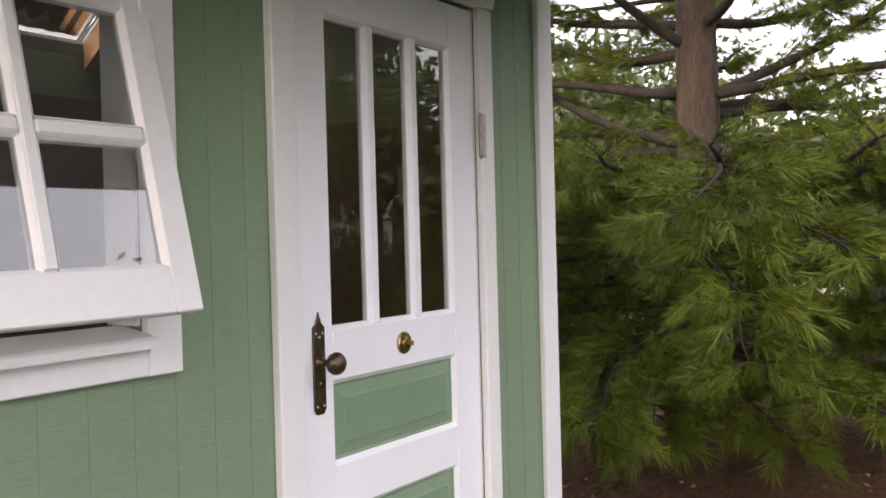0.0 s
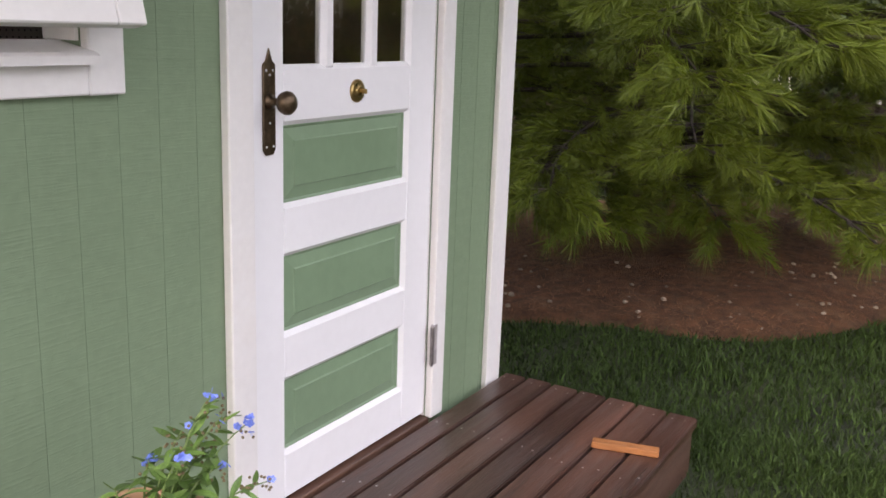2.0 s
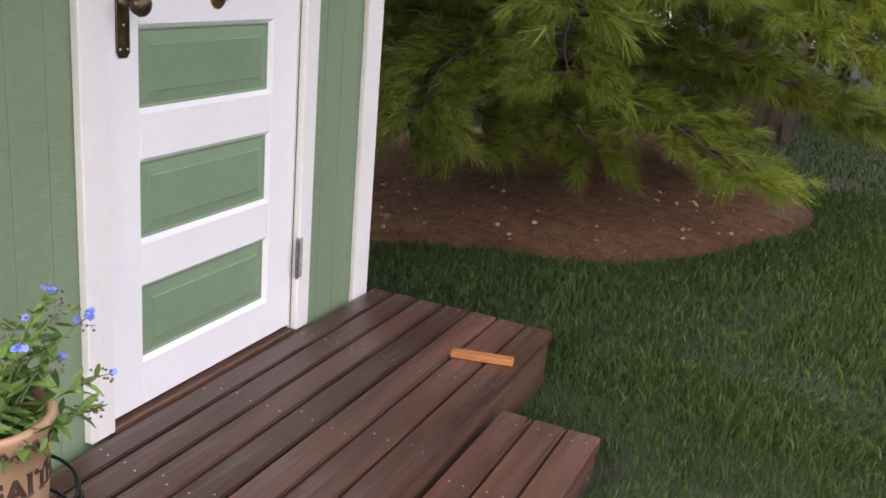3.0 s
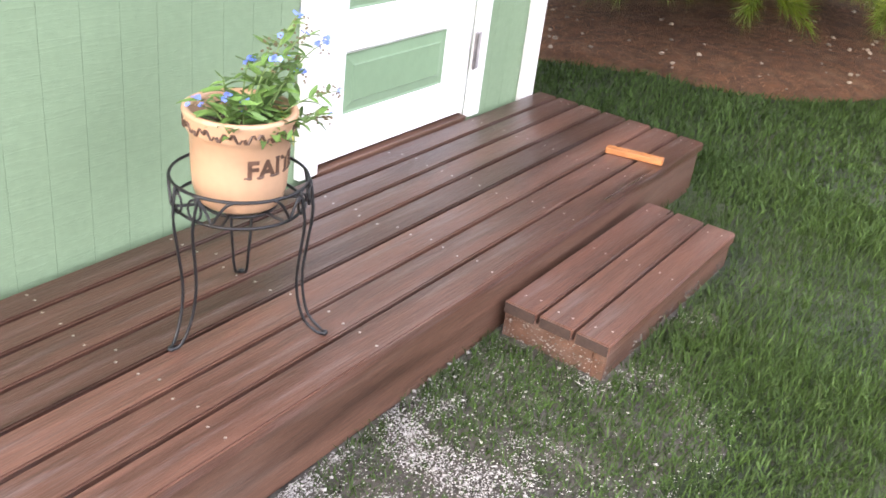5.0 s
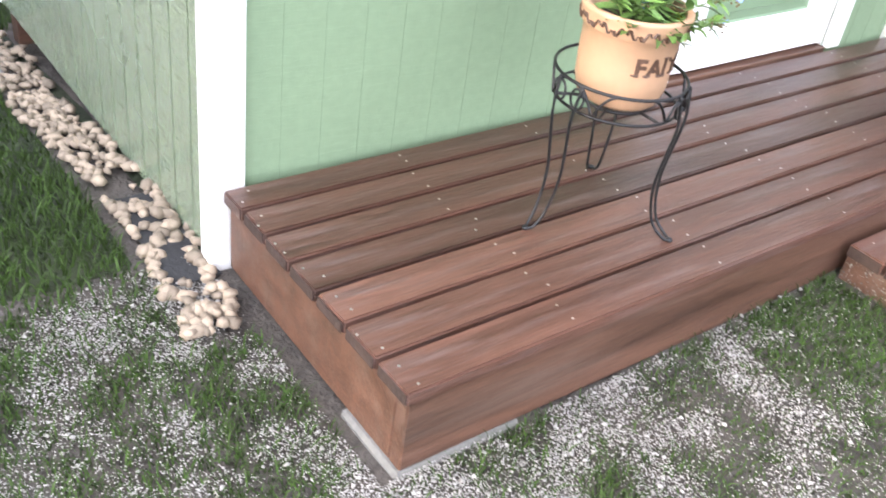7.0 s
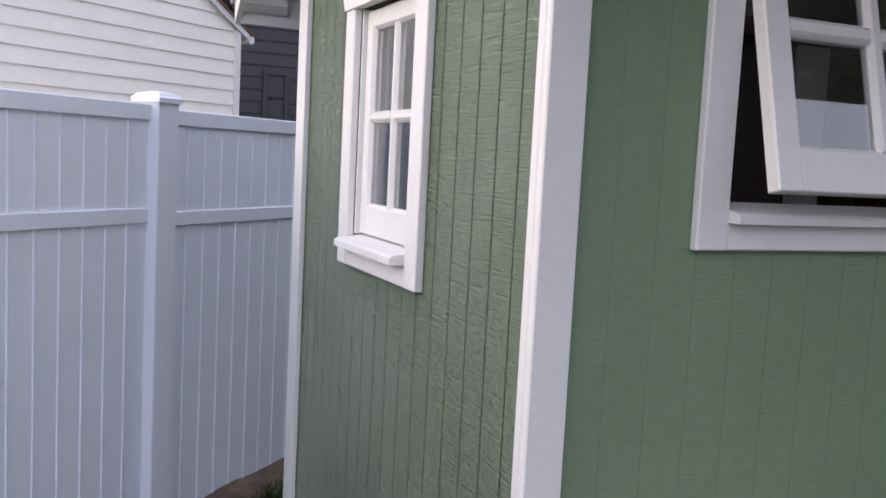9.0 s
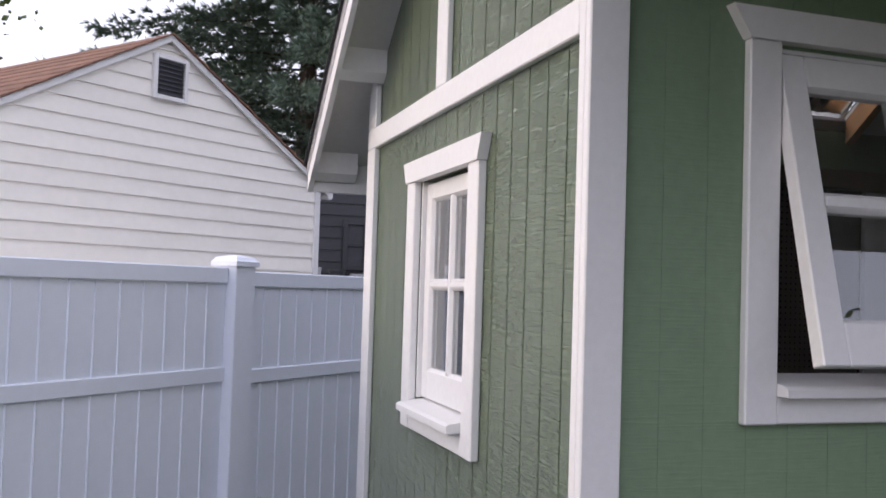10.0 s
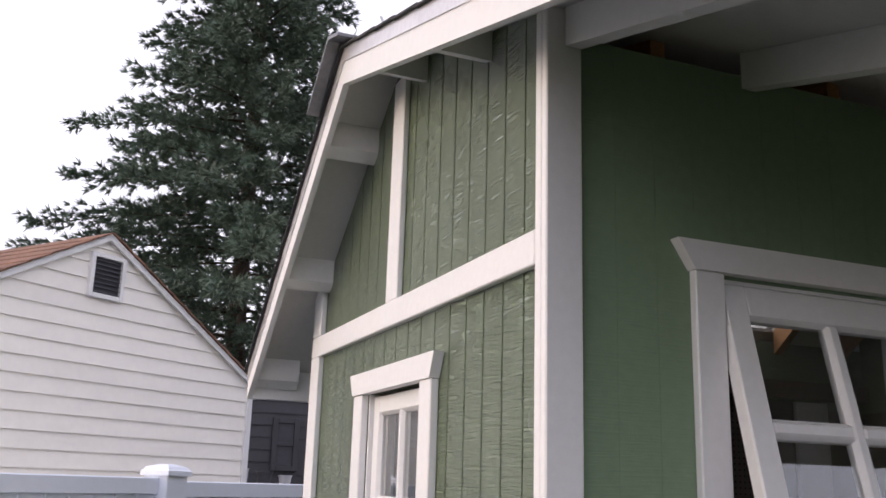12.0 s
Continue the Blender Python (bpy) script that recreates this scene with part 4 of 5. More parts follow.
def blades(n, x0, x1, y0, y1, h0, h1, w):
    out = []
    tries = 0
    while len(out) < n and tries < n * 6:
        tries += 1
        x, y = rs.uniform(x0, x1), rs.uniform(y0, y1)
        if solid_at(x, y) or bed_inside(x, y, 1.0):
            continue
        b = bare(x, y)
        if b > 0.95 and x < 0 and y > -0.25:
            continue
        if b > 0.05 and rs.uniform() < min(0.78, max(0.0, 0.40 + 1.1 * patchy(x, y))) * min(1.0, b * 1.6):
            continue
        if -(x + 0.43) * 0.682 + (y - 2.53) * 0.731 > -0.06:
            continue
        patch = 0.75 + 0.5 * noise.noise((x * 2, y * 2, 7))
        out.append((x, y, rs.uniform(h0, h1) * patch * (1 - 0.15 * b), rs.uniform(0, 6.283), w * rs.uniform(0.6, 1.3), rs.uniform(0.2, 1.0)))
    return out


B = blades(95000, -1.7, 3.2, -2.3, 0.0, 0.02, 0.070, 0.0016)
B += blades(26000, -1.7, -0.1, -0.3, 2.9, 0.03, 0.08, 0.0022)
B += blades(62000, 2.7, 7.0, -3.2, 1.2, 0.03, 0.075, 0.0030)
B += blades(30000, 4.5, 11.0, -4.5, 3.5, 0.035, 0.085, 0.0050)
B += blades(6000, 2.75, 4.5, 0.6, 4.0, 0.035, 0.085, 0.0040)
B += blades(9000, -0.25, 1.0, 1.86, 3.3, 0.03, 0.08, 0.0024)
B += blades(24000, -1.0, 1.85, -1.7, -0.1, 0.03, 0.070, 0.0018)
B = np.array(B)
gz = np.array([ground_z(x, y) for x, y in B[:, :2]]) + 0.002
h, a, w, lean = B[:, 2], B[:, 3], B[:, 4], B[:, 5]
la = rs.uniform(0, 6.283, len(B))
cx, sx_ = np.cos(a), np.sin(a)
lx, ly = np.cos(la) * lean * h, np.sin(la) * lean * h
verts = np.empty((len(B), 5, 3), dtype=np.float32)
verts[:, 0] = np.stack([B[:, 0] - cx * w, B[:, 1] - sx_ * w, gz], 1)
verts[:, 1] = np.stack([B[:, 0] + cx * w, B[:, 1] + sx_ * w, gz], 1)
verts[:, 2] = np.stack([B[:, 0] - cx * w * 0.8 + lx * 0.35, B[:, 1] - sx_ * w * 0.8 + ly * 0.35, gz + h * 0.55], 1)
verts[:, 3] = np.stack([B[:, 0] + cx * w * 0.8 + lx * 0.35, B[:, 1] + sx_ * w * 0.8 + ly * 0.35, gz + h * 0.55], 1)
verts[:, 4] = np.stack([B[:, 0] + lx, B[:, 1] + ly, gz + h * (1 - 0.25 * lean)], 1)
base = (np.arange(len(B)) * 5)[:, None, None]
tri = np.array([[0, 1, 3], [0, 3, 2], [2, 3, 4]])[None] + base
tagged(new("lawn_grass", raw_mesh("lawn_grass", verts.reshape(-1, 3), tri.reshape(-1, 3), GRASS)), "green lawn grass, thin and torn by the deck", "grass", kind="stuff")

# torn, bare soil before the deck's end
EARTH = material("grey_brown_earth", (0.055, 0.046, 0.039), 0.95, var=0.35, scale=9, fine=70, bump=0.9, bump_dist=0.02, dirt=(0.13, 0.12, 0.11), dirt_amount=0.5, dirt_scale=5)
ex, ey = np.linspace(-1.05, 1.9, 119), np.linspace(-1.8, 1.95, 151)
ev = []
for y in ey:
    for x in ex:
        b = bare(x, y) if not (x > 0 and y > -0.74) else 1.0
        ev.append((x, y, ground_z(x, y) + 0.012 * noise.noise((x * 1.3, y * 1.3, 0)) + (0.008 + 0.006 * noise.noise((x * 9, y * 9, 2)) if b > 0.12 + 0.12 * noise.noise((x * 7, y * 7, 8)) else -0.03)))
ef = [(j * 119 + i, j * 119 + i + 1, (j + 1) * 119 + i + 1, (j + 1) * 119 + i) for j in range(150) for i in range(118)]
tagged(new("bare_earth", raw_mesh("bare_earth", ev, ef, EARTH)), "grey-brown bare earth beside the deck", "soil", kind="structure")

FENCE_SOIL = material("dry_brown_soil", (0.13, 0.095, 0.07), 0.95, var=0.35, scale=9, fine=70, bump=0.9, bump_dist=0.02)
CHIP = material("white_mineral_chips", (0.31, 0.295, 0.28), 0.85, var=0.1, scale=20, bump=0, island=True, rand=0.22)
octa = np.array([(1, 0, 0), (-1, 0, 0), (0, 1, 0), (0, -1, 0), (0, 0, 1), (0, 0, -1)], dtype=np.float32)
otri = np.array([(0, 2, 4), (2, 1, 4), (1, 3, 4), (3, 0, 4), (2, 0, 5), (1, 2, 5), (3, 1, 5), (0, 3, 5)])
cv, cf = [], []
n = 0
while n < 46000:
    x, y = rs.uniform(-1.0, 1.85), rs.uniform(-1.75, 0.05)
    if solid_at(x, y):
        continue
    b = bare(x, y)
    if b < 0.05:
        continue
    k = 0.05 + 1.0 * max(0.0, patchy(x, y) + 0.22)
    if rs.uniform() > b * k:
        continue
    s = rs.uniform(0.0008, 0.0030) if rs.uniform() < 0.985 else rs.uniform(0.003, 0.008)
    pts = octa * s * rs.uniform(0.5, 1.2, (6, 1)) * np.array((1, 1, 0.6)) + np.array((x, y, ground_z(x, y) + 0.009 + 0.012 * noise.noise((x * 1.3, y * 1.3, 0)) + s * 0.4 + 0.010))
    cv.append(pts)
    cf.append(otri + 6 * n)
    n += 1
tagged(new("mineral_chips", raw_mesh("mineral_chips", np.concatenate(cv), np.concatenate(cf), CHIP)), "white mineral chips strewn over torn lawn", "chips", kind="stuff")

sv, sf = [], []
for i in range(61):
    for k in range(5):
        x, y = along(F0, FA, -3.6 + i * 0.12, -0.19 + k * 0.09 + (0.035 * noise.noise((i * 0.7, 0, 3)) if k == 0 else 0))
        sv.append((x, y, ground_z(x, y) + (0.055 if 0 < k < 4 else 0.0) + 0.012 * noise.noise((x * 7, y * 7, 3))))
sf = [(i * 5 + k, i * 5 + k + 1, (i + 1) * 5 + k + 1, (i + 1) * 5 + k) for i in range(60) for k in range(4)]
tagged(new("soil_strip", raw_mesh("soil_strip", sv, sf, FENCE_SOIL)), "dry brown soil strip under the white fence", "soil", kind="structure")

# chips and dried mud clinging to the step's end and foot
MUD = material("dried_mud_crust", (0.17, 0.155, 0.14), 0.95, var=0.3, scale=40, bump=0, island=True, rand=0.4)
cv, cf = [], []
for n in range(800):
    if n < 380:
        y = rs.uniform(SY0, SY1)
        z = -0.01 + 0.085 * rs.uniform() ** 1.7
        x = SX0 - 0.001 + (0.012 if z < SZ - 0.036 else 0.0)
    else:
        x = rs.uniform(SX0, SX1)
        y = SY0 + 0.004
        z = -0.01 + 0.05 * rs.uniform() ** 2.5
        if noise.noise((x * 5, 0, 3)) < 0:
            continue
    s = rs.uniform(0.001, 0.0042)
    cv.append(octa * s * rs.uniform(0.5, 1.2, (6, 1)) + np.array((x, y, z)))
    cf.append(otri + 6 * len(cf))
tagged(new("mud_crust", raw_mesh("mud_crust", np.concatenate(cv), np.concatenate(cf), MUD)), "dried mud and grit clinging to the step", "mud", kind="stuff")

# ---- trees ----
LIMB = material("dark_pine_limb", (0.034, 0.026, 0.020), 0.9, var=0.35, scale=10, fine=50, stretch=(1, 1, 0.3), bump=0.6, bump_dist=0.02)
BARK = material("grey_brown_pine_bark", (0.072, 0.050, 0.036), 0.9, var=0.35, scale=10, fine=50, stretch=(1, 1, 0.3), bump=0.9, bump_dist=0.03, dirt=(0.15, 0.125, 0.10), dirt_amount=0.4, dirt_scale=5)
NEEDLE = material("pine_needle", (0.115, 0.155, 0.015), 0.5, var=0.25, scale=0.8, fine=4, bump=0, island=False, rand=0.0, spec=0.3)
SPRUCE = material("spruce_needle", (0.13, 0.175, 0.13), 0.6, var=0.3, scale=0.9, fine=5, bump=0, spec=0.3)
LEAF = material("maple_leaf", (0.07, 0.10, 0.03), 0.55, var=0.35, scale=1.0, fine=5, bump=0)


def unit(v):
    return v / (np.linalg.norm(v) + 1e-9)


def tufts(centres, dirs, rng, n, length, width, spread, droop):
    """Bundles of needles: triangles that fan out round each direction."""
    c = np.repeat(np.asarray(centres), n, axis=0)
    d = np.repeat(np.asarray(dirs), n, axis=0)
    r = rng.normal(size=c.shape)
    r -= (r * d).sum(1, keepdims=True) * d
    r /= np.linalg.norm(r, axis=1, keepdims=True) + 1e-9
    th = rng.uniform(spread[0], spread[1], (len(c), 1))
    v = d * np.cos(th) + r * np.sin(th)
    v[:, 2] -= droop
    L_ = length * rng.uniform(0.75, 1.15, (len(c), 1))
    side = np.cross(v, rng.normal(size=v.shape))
    side /= np.linalg.norm(side, axis=1, keepdims=True) + 1e-9
    p0 = c + rng.normal(size=c.shape) * 0.004
    tip = p0 + v * L_ + np.array((0, 0, -1)) * L_ * droop * 0.6
    verts = np.stack([p0 - side * width * 0.5, p0 + side * width * 0.5, tip], 1).reshape(-1, 3)
    f = np.arange(len(c) * 3).reshape(-1, 3)
    return verts, f


def pine(x0, y0, z0, seed):
    tree = thing("pine_tree", "white pine with long soft green needles and bare inner limbs", "tree", at=(x0, y0, z0))
    rng = np.random.RandomState(seed)
    rr = random.Random(seed)
    bm = bmesh.new()
    pts = [(0.02 * math.sin(z * 1.3), 0.02 * math.cos(z), z) for z in np.arange(-0.1, 7.6, 0.3)]
    tube(bm, pts, 0.185, 16, 0.05)
    for v in bm.verts:
        k = 1 + 0.08 * noise.noise((v.co.x * 14, v.co.y * 14, v.co.z * 3))
        v.co.x *= k
        v.co.y *= k
    part("trunk", bm, BARK, tree, "grey-brown pine trunk", smooth=True)
    centres, dirs = [], []
    tw = []
    # bare whorl below the crown's upper tier: bearing, reach, height at the trunk, rise at the tip
    for a, Lb, z, up in ((95, 1.9, 2.06, 1.25), (-78, 2.1, 2.07, 0.22), (-95, 2.2, 2.02, -0.06), (-84, 2.2, 2.44, 0.14), (-70, 1.7, 2.40, 1.0), (110, 1.5, 2.46, 0.20), (88, 1.4, 2.04, 0.05),
                         (20, 2.1, 2.2, 0.3), (-20, 2.0, 2.35, 0.3), (48, 2.2, 2.3, 0.5), (66, 2.2, 2.2, 0.2), (5, 2.2, 2.6, 0.5), (35, 2.2, 2.75, 0.4), (58, 2.3, 2.7, 0.5), (-50, 1.8, 1.95, 0.0), (75, 2.0, 2.9, 0.6), (-30, 2.0, 2.9, 0.5), (80, 2.0, 2.45, 0.5), (-45, 2.0, 2.3, 0.2),
                         (200, 1.5, 1.72, 0.22), (232, 1.7, 1.70, 0.24), (216, 1.2, 1.55, 0.30), (178, 1.4, 1.74, 0.22), (254, 1.7, 1.72, 0.2), (276, 1.8, 1.70, 0.2), (245, 1.3, 1.5, 0.3), (150, 1.5, 2.75, 0.9), (-130, 1.4, 2.85, 0.8)):
        b = radians(a)
        pts = []
        for i in range(11):
            q = i / 10
            w = b + 0.10 * math.sin(q * 4 + a)
            pts.append((math.cos(w) * Lb * q, math.sin(w) * Lb * q, z + up * (0.35 * q + 0.65 * q * q) + 0.02 * math.sin(q * 9 + a)))
        bm = bmesh.new()
        tube(bm, pts, 0.042, 8, 0.012)
        part("limb", bm, LIMB, tree, smooth=True)
        dense = math.cos(b) > -0.02 or z < 1.8
        for i in range(2 if dense else 6, 11):
            p, fw = np.array(pts[i]), unit(np.array(pts[i]) - np.array(pts[i - 1]))
            sd = unit(np.cross(fw, (0, 0, 1)))
            for m in range(8 if dense else 4):
                if rr.random() < 0.4:
                    continue
                d = unit(fw * rr.uniform(0.4, 1.0) + sd * rr.choice((-1, 1)) * rr.uniform(0.4, 1.0) + np.array((0, 0, rr.uniform(-0.1, 0.5))))
                e = p + d * rr.uniform(0.15, 0.4)
                tw.append((p, e))
                for q in (0.5, 0.8, 1.0):
                    centres.append(p + (e - p) * q)
                    dirs.append(unit(d + rng.normal(size=3) * 0.25))
    # foliage tiers: low skirt, shoulder, and the wide upper crown
    for zi, z in enumerate((0.50, 0.72, 0.95, 1.16, 1.36, 1.56, 1.74, 1.88, 3.1, 3.35, 3.7, 4.1, 4.5, 5.0, 5.6)):
        high = z > 3
        nl = 8 if not high else 7
        a0 = rr.uniform(0, 6.28) + zi * 0.45
        for k in range(nl):
            a = a0 + 2 * math.pi * k / nl + rr.uniform(-0.25, 0.25)
            toward = max(0.0, math.cos(a - math.radians(218)))
            if high:
                Lb = rr.uniform(2.0, 2.9) * (1 if z < 4.8 else 0.72)
            else:
                Lb = rr.uniform(1.7, 2.35) + 0.5 * toward * (z > 0.8)
                Lb *= 0.72 if z < 0.6 else 1
            rise = rr.uniform(0.02, 0.22) if not high else rr.uniform(0.12, 0.3)
            n = 10
            pts = []
            for i in range(n + 1):
                q = i / n
                rad = Lb * q
                zz = z + rise * Lb * (q - 0.55 * q * q) - (0.12 * Lb * q ** 3 if not high else 0.02 * Lb * q ** 3)
                wig = 0.06 * math.sin(q * 5 + k)
                pts.append((math.cos(a + wig) * rad, math.sin(a + wig) * rad, max(0.22, zz)))
            bm = bmesh.new()
            tube(bm, pts, 0.022, 7, 0.005)
            part("limb", bm, LIMB, tree, smooth=True)
            for i in range(3 if high else 2, n + 1):
                q = i / n
                p = np.array(pts[i])
                fw = unit(np.array(pts[i]) - np.array(pts[i - 1]))
                sd = unit(np.cross(fw, (0, 0, 1)))
                for m in range(9 if q > 0.5 else 6):
                    if q < 0.5 and rr.random() < 0.2:
                        continue
                    sgn = rr.choice((-1, 1))
                    d = unit(fw * rr.uniform(0.5, 1.2) + sd * sgn * rr.uniform(0.4, 1.1) + np.array((0, 0, rr.uniform(-0.15, 0.40))))
                    tl = rr.uniform(0.20, 0.58) * (1.15 - 0.5 * q)
                    e = p + d * tl + np.array((0, 0, -0.05 * tl))
                    tw.append((p, e))
                    for t in np.linspace(0.45, 1.0, 4):
                        centres.append(p + (e - p) * t)
                        dirs.append(unit(d + rng.normal(size=3) * 0.25))
                if i == n:
                    for _ in range(4):
                        centres.append(p)
                        dirs.append(unit(fw + rng.normal(size=3) * 0.3))
    # twigs as thin three-sided sticks
    tv, tf = [], []
    for p, e in tw:
        d = unit(e - p)
        s1 = unit(np.cross(d, (0.3, 0.2, 1)))
        s2 = np.cross(d, s1)
        k = len(tv)
        for c, r in ((p, 0.004), (e, 0.002)):
            tv += [c + r * s1, c + r * (-0.5 * s1 + 0.87 * s2), c + r * (-0.5 * s1 - 0.87 * s2)]
        tf += [(k, k + 1, k + 4, k + 3), (k + 1, k + 2, k + 5, k + 4), (k + 2, k, k + 3, k + 5)]
    o = new("twig_growth", raw_mesh("twig_growth", tv, tf, LIMB))
    o.parent = tree
    tagged(o, "thin bare pine twigs", kind="stuff")
    v, f = tufts(centres, dirs, rng, 24, 0.125, 0.0052, (0.10, 0.85), 0.16)
    o = new("crown", raw_mesh("crown", v, f, NEEDLE))
    o.parent = tree
    tagged(o, "long soft yellow-green needles in tufts", kind="stuff")
    return len(centres)


pine(6.05, 0.60, 0.02, 5)


def spruce(x0, y0, z0, height, radius, seed):
    tree = thing("spruce_tree", "tall dark blue-green spruce with dense drooping branches", "tree", at=(x0, y0, z0))
    rng = np.random.RandomState(seed)
    bm = bmesh.new()
    tube(bm, [(0, 0, z) for z in np.linspace(-0.2, height, 10)], 0.2, 10, 0.03)
    part("trunk", bm, BARK, tree, smooth=True)
    centres, dirs = [], []
    br = bmesh.new()
    for i in range(270):
        q = (i / 270) ** 0.9
        z = 1.0 + (height - 1.2) * q
        R = radius * (1 - q) ** 0.95 * rng.choice((0.6, 0.78, 0.92, 1.12)) + 0.12
        a = i * 2.39996 + rng.uniform(-0.3, 0.3)
        out = np.array((math.cos(a), math.sin(a), 0))
        sd = np.array((-math.sin(a), math.cos(a), 0))
        n = max(3, int(R / 0.20))
        pts = []
        for k in range(n + 1):
            s = k / n
            pts.append(out * R * s + np.array((0, 0, z + 0.10 * R * s - 0.38 * R * s * s + 0.16 * R * s ** 4)))
        tube(br, [tuple(p) for p in pts], 0.022, 4, 0.006)
        for k in range(1, n + 1):
            s = k / n
            if s < 0.12:
                continue
            w = 0.55 * (1 - 0.5 * s) * min(1, R)
            for sg in (-1, 1):
                d = unit(out * 0.9 + sd * sg * rng.uniform(0.5, 1.0) + np.array((0, 0, rng.uniform(-0.35, 0.45))))
                for u in (0.2, 0.4, 0.6, 0.8, 1.0):
                    centres.append(pts[k] + d * w * u + np.array((0, 0, 0.10 * rng.uniform(-1, 1))))
                    dirs.append(d)
            centres.append(pts[k])
            dirs.append(unit(out + np.array((0, 0, rng.uniform(-0.2, 0.3)))))
        centres.append(pts[n] + out * 0.05)
        dirs.append(unit(out + np.array((0, 0, 0.2))))
    tagged(part("branch_growth", br, BARK, tree), "dark drooping spruce branches", kind="stuff")
    v, f = tufts(centres, dirs, rng, 13, 0.15, 0.026, (0.1, 0.95), 0.03)
    o = new("crown", raw_mesh("crown", v, f, SPRUCE))
    o.parent = tree
    tagged(o, "short stiff blue-green needles", kind="stuff")
    return len(centres)


spruce(1.55, 12.8, -0.3, 13.0, 4.7, 2)


def leafy(name, label, x0, y0, z0, height, radius, n, size, seed, mat=LEAF):
    """A broad-leaved tree: trunk, forked limbs, clumps of small leaves round the twig ends."""
    tree = thing(name, label, "tree", at=(x0, y0, z0))
    rng = np.random.RandomState(seed)
    bm = bmesh.new()
    tube(bm, [(0, 0, z) for z in np.linspace(-0.1, height * 0.55, 6)], 0.13, 9, 0.07)
    part("trunk", bm, BARK, tree, smooth=True)
    tips = []
    lim = bmesh.new()
    for k in range(26):
        a, el = rng.uniform(0, 6.28), rng.uniform(-0.1, 1.3)
        d = np.array((math.cos(a) * math.cos(el), math.sin(a) * math.cos(el), math.sin(el)))
        st = np.array((0, 0, height * rng.uniform(0.28, 0.55)))
        e = st + d * radius * rng.uniform(0.65, 1.05)
        m = (st + e) / 2 + rng.normal(size=3) * 0.1
        tube(lim, [tuple(st), tuple(m), tuple(e)], 0.035, 5, 0.01)
        tips += [m, e, e + rng.normal(size=3) * 0.25, (m + e) / 2]
    tagged(part("limb_growth", lim, BARK, tree), "forked tree limbs", kind="stuff")
    tips = np.array(tips)
    c = tips[rng.randint(len(tips), size=n)] + rng.normal(size=(n, 3)) * radius * 0.13
    u = rng.normal(size=(n, 3))
    u /= np.linalg.norm(u, axis=1, keepdims=True)
    w = np.cross(u, rng.normal(size=(n, 3)))
    w /= np.linalg.norm(w, axis=1, keepdims=True)
    s = size * rng.uniform(0.6, 1.2, (n, 1))
    verts = np.stack([c - u * s, c + w * s * 0.6, c + u * s, c - w * s * 0.6], 1).reshape(-1, 3)
    f = (np.arange(n) * 4)[:, None] + np.arange(4)[None]
    o = new("crown", raw_mesh("crown", verts, f, mat))
    o.parent = tree
    tagged(o, "many small green leaves", kind="stuff")


YLEAF = material("yellowing_leaf", (0.16, 0.13, 0.035), 0.55, var=0.4, scale=0.8, fine=4, bump=0)
leafy("maple_tree", "leafy maple tree beyond the garage", -3.9, 12.6, -0.3, 6.4, 2.2, 5000, 0.07, 8)
leafy("maple_tree", "green maple tree across the lawn", 5.6, -6.6, -0.1, 5.0, 1.7, 5000, 0.06, 9)
leafy("maple_tree", "green maple tree across the lawn", 14.5, 4.8, -0.1, 4.6, 2.6, 9000, 0.08, 10)
leafy("maple_tree", "yellowing maple tree in the distance", 15.5, 8.5, -0.1, 7.0, 3.0, 9000, 0.09, 13, YLEAF)
leafy("maple_tree", "yellowing maple tree behind the shed", 7.0, 9.0, -0.3, 7.0, 2.6, 4000, 0.08, 15, YLEAF)
for k, (tx, ty, th) in enumerate(((12.0, -4.5, 4.7), (17.0, -6.2, 5.6), (10.0, -13.0, 5.2), (5.0, -13.0, 5.0), (19.0, -6.5, 6.0))):
    leafy("maple_tree", "tall green maple tree across the lawn", tx, ty, -0.1, th, th * 0.55, 9000, 0.14, 40 + k)
for k, (tx, ty, th) in enumerate(((12.5, 1.8, 3.9), (12.0, 4.6, 4.6), (13.5, -1.2, 3.5), (11.0, 7.2, 5.0))):
    leafy("maple_tree", "dense green tree beyond the pine", tx, ty, -0.1, th, th * 0.5, 7000, 0.09, 60 + k)
for k, (tx, ty) in enumerate(((10.9, -2.4), (11.2, -0.4), (11.0, 1.6), (11.3, 3.6), (10.9, 5.6), (10.5, 7.6))):
    leafy("shrub", "dense dark green shrub beyond the picket fence", tx, ty, -0.1, 2.3, 1.35, 6000, 0.06, 80 + k)
leafy("maple_tree", "green maple tree in the distance", 17.0, 0.5, -0.1, 3.6, 2.4, 9000, 0.08, 14)

# dark picket fence beyond the pine
OLD_WOOD = material("weathered_dark_wood", (0.07, 0.05, 0.038), 0.9, var=0.3, scale=4, fine=40, stretch=(1, 1, 0.2), bump=0.4, rand=0.2)
pf = thing("picket_fence", "weathered dark timber picket fence", "fence", at=(9.0, -1.0, -0.1))
pf.rotation_euler = (0, 0, radians(90))
bm = bmesh.new()
prism(bm, [(0, 0.05), (0.085, 0.05), (0.085, 0.98), (0.0425, 1.06), (0, 0.98)], "y", -0.01, 0.01)
me_p = mesh_of("picket", bm, OLD_WOOD)
for i in range(50):
    o = new("picket", me_p)
    o.parent = pf
    o.location = (i * 0.135, 0, 0)
for z in (0.25, 0.80):
    part("rail", soft_box(-0.05, 6.75, -0.05, -0.0105, z, z + 0.09), OLD_WOOD, pf)
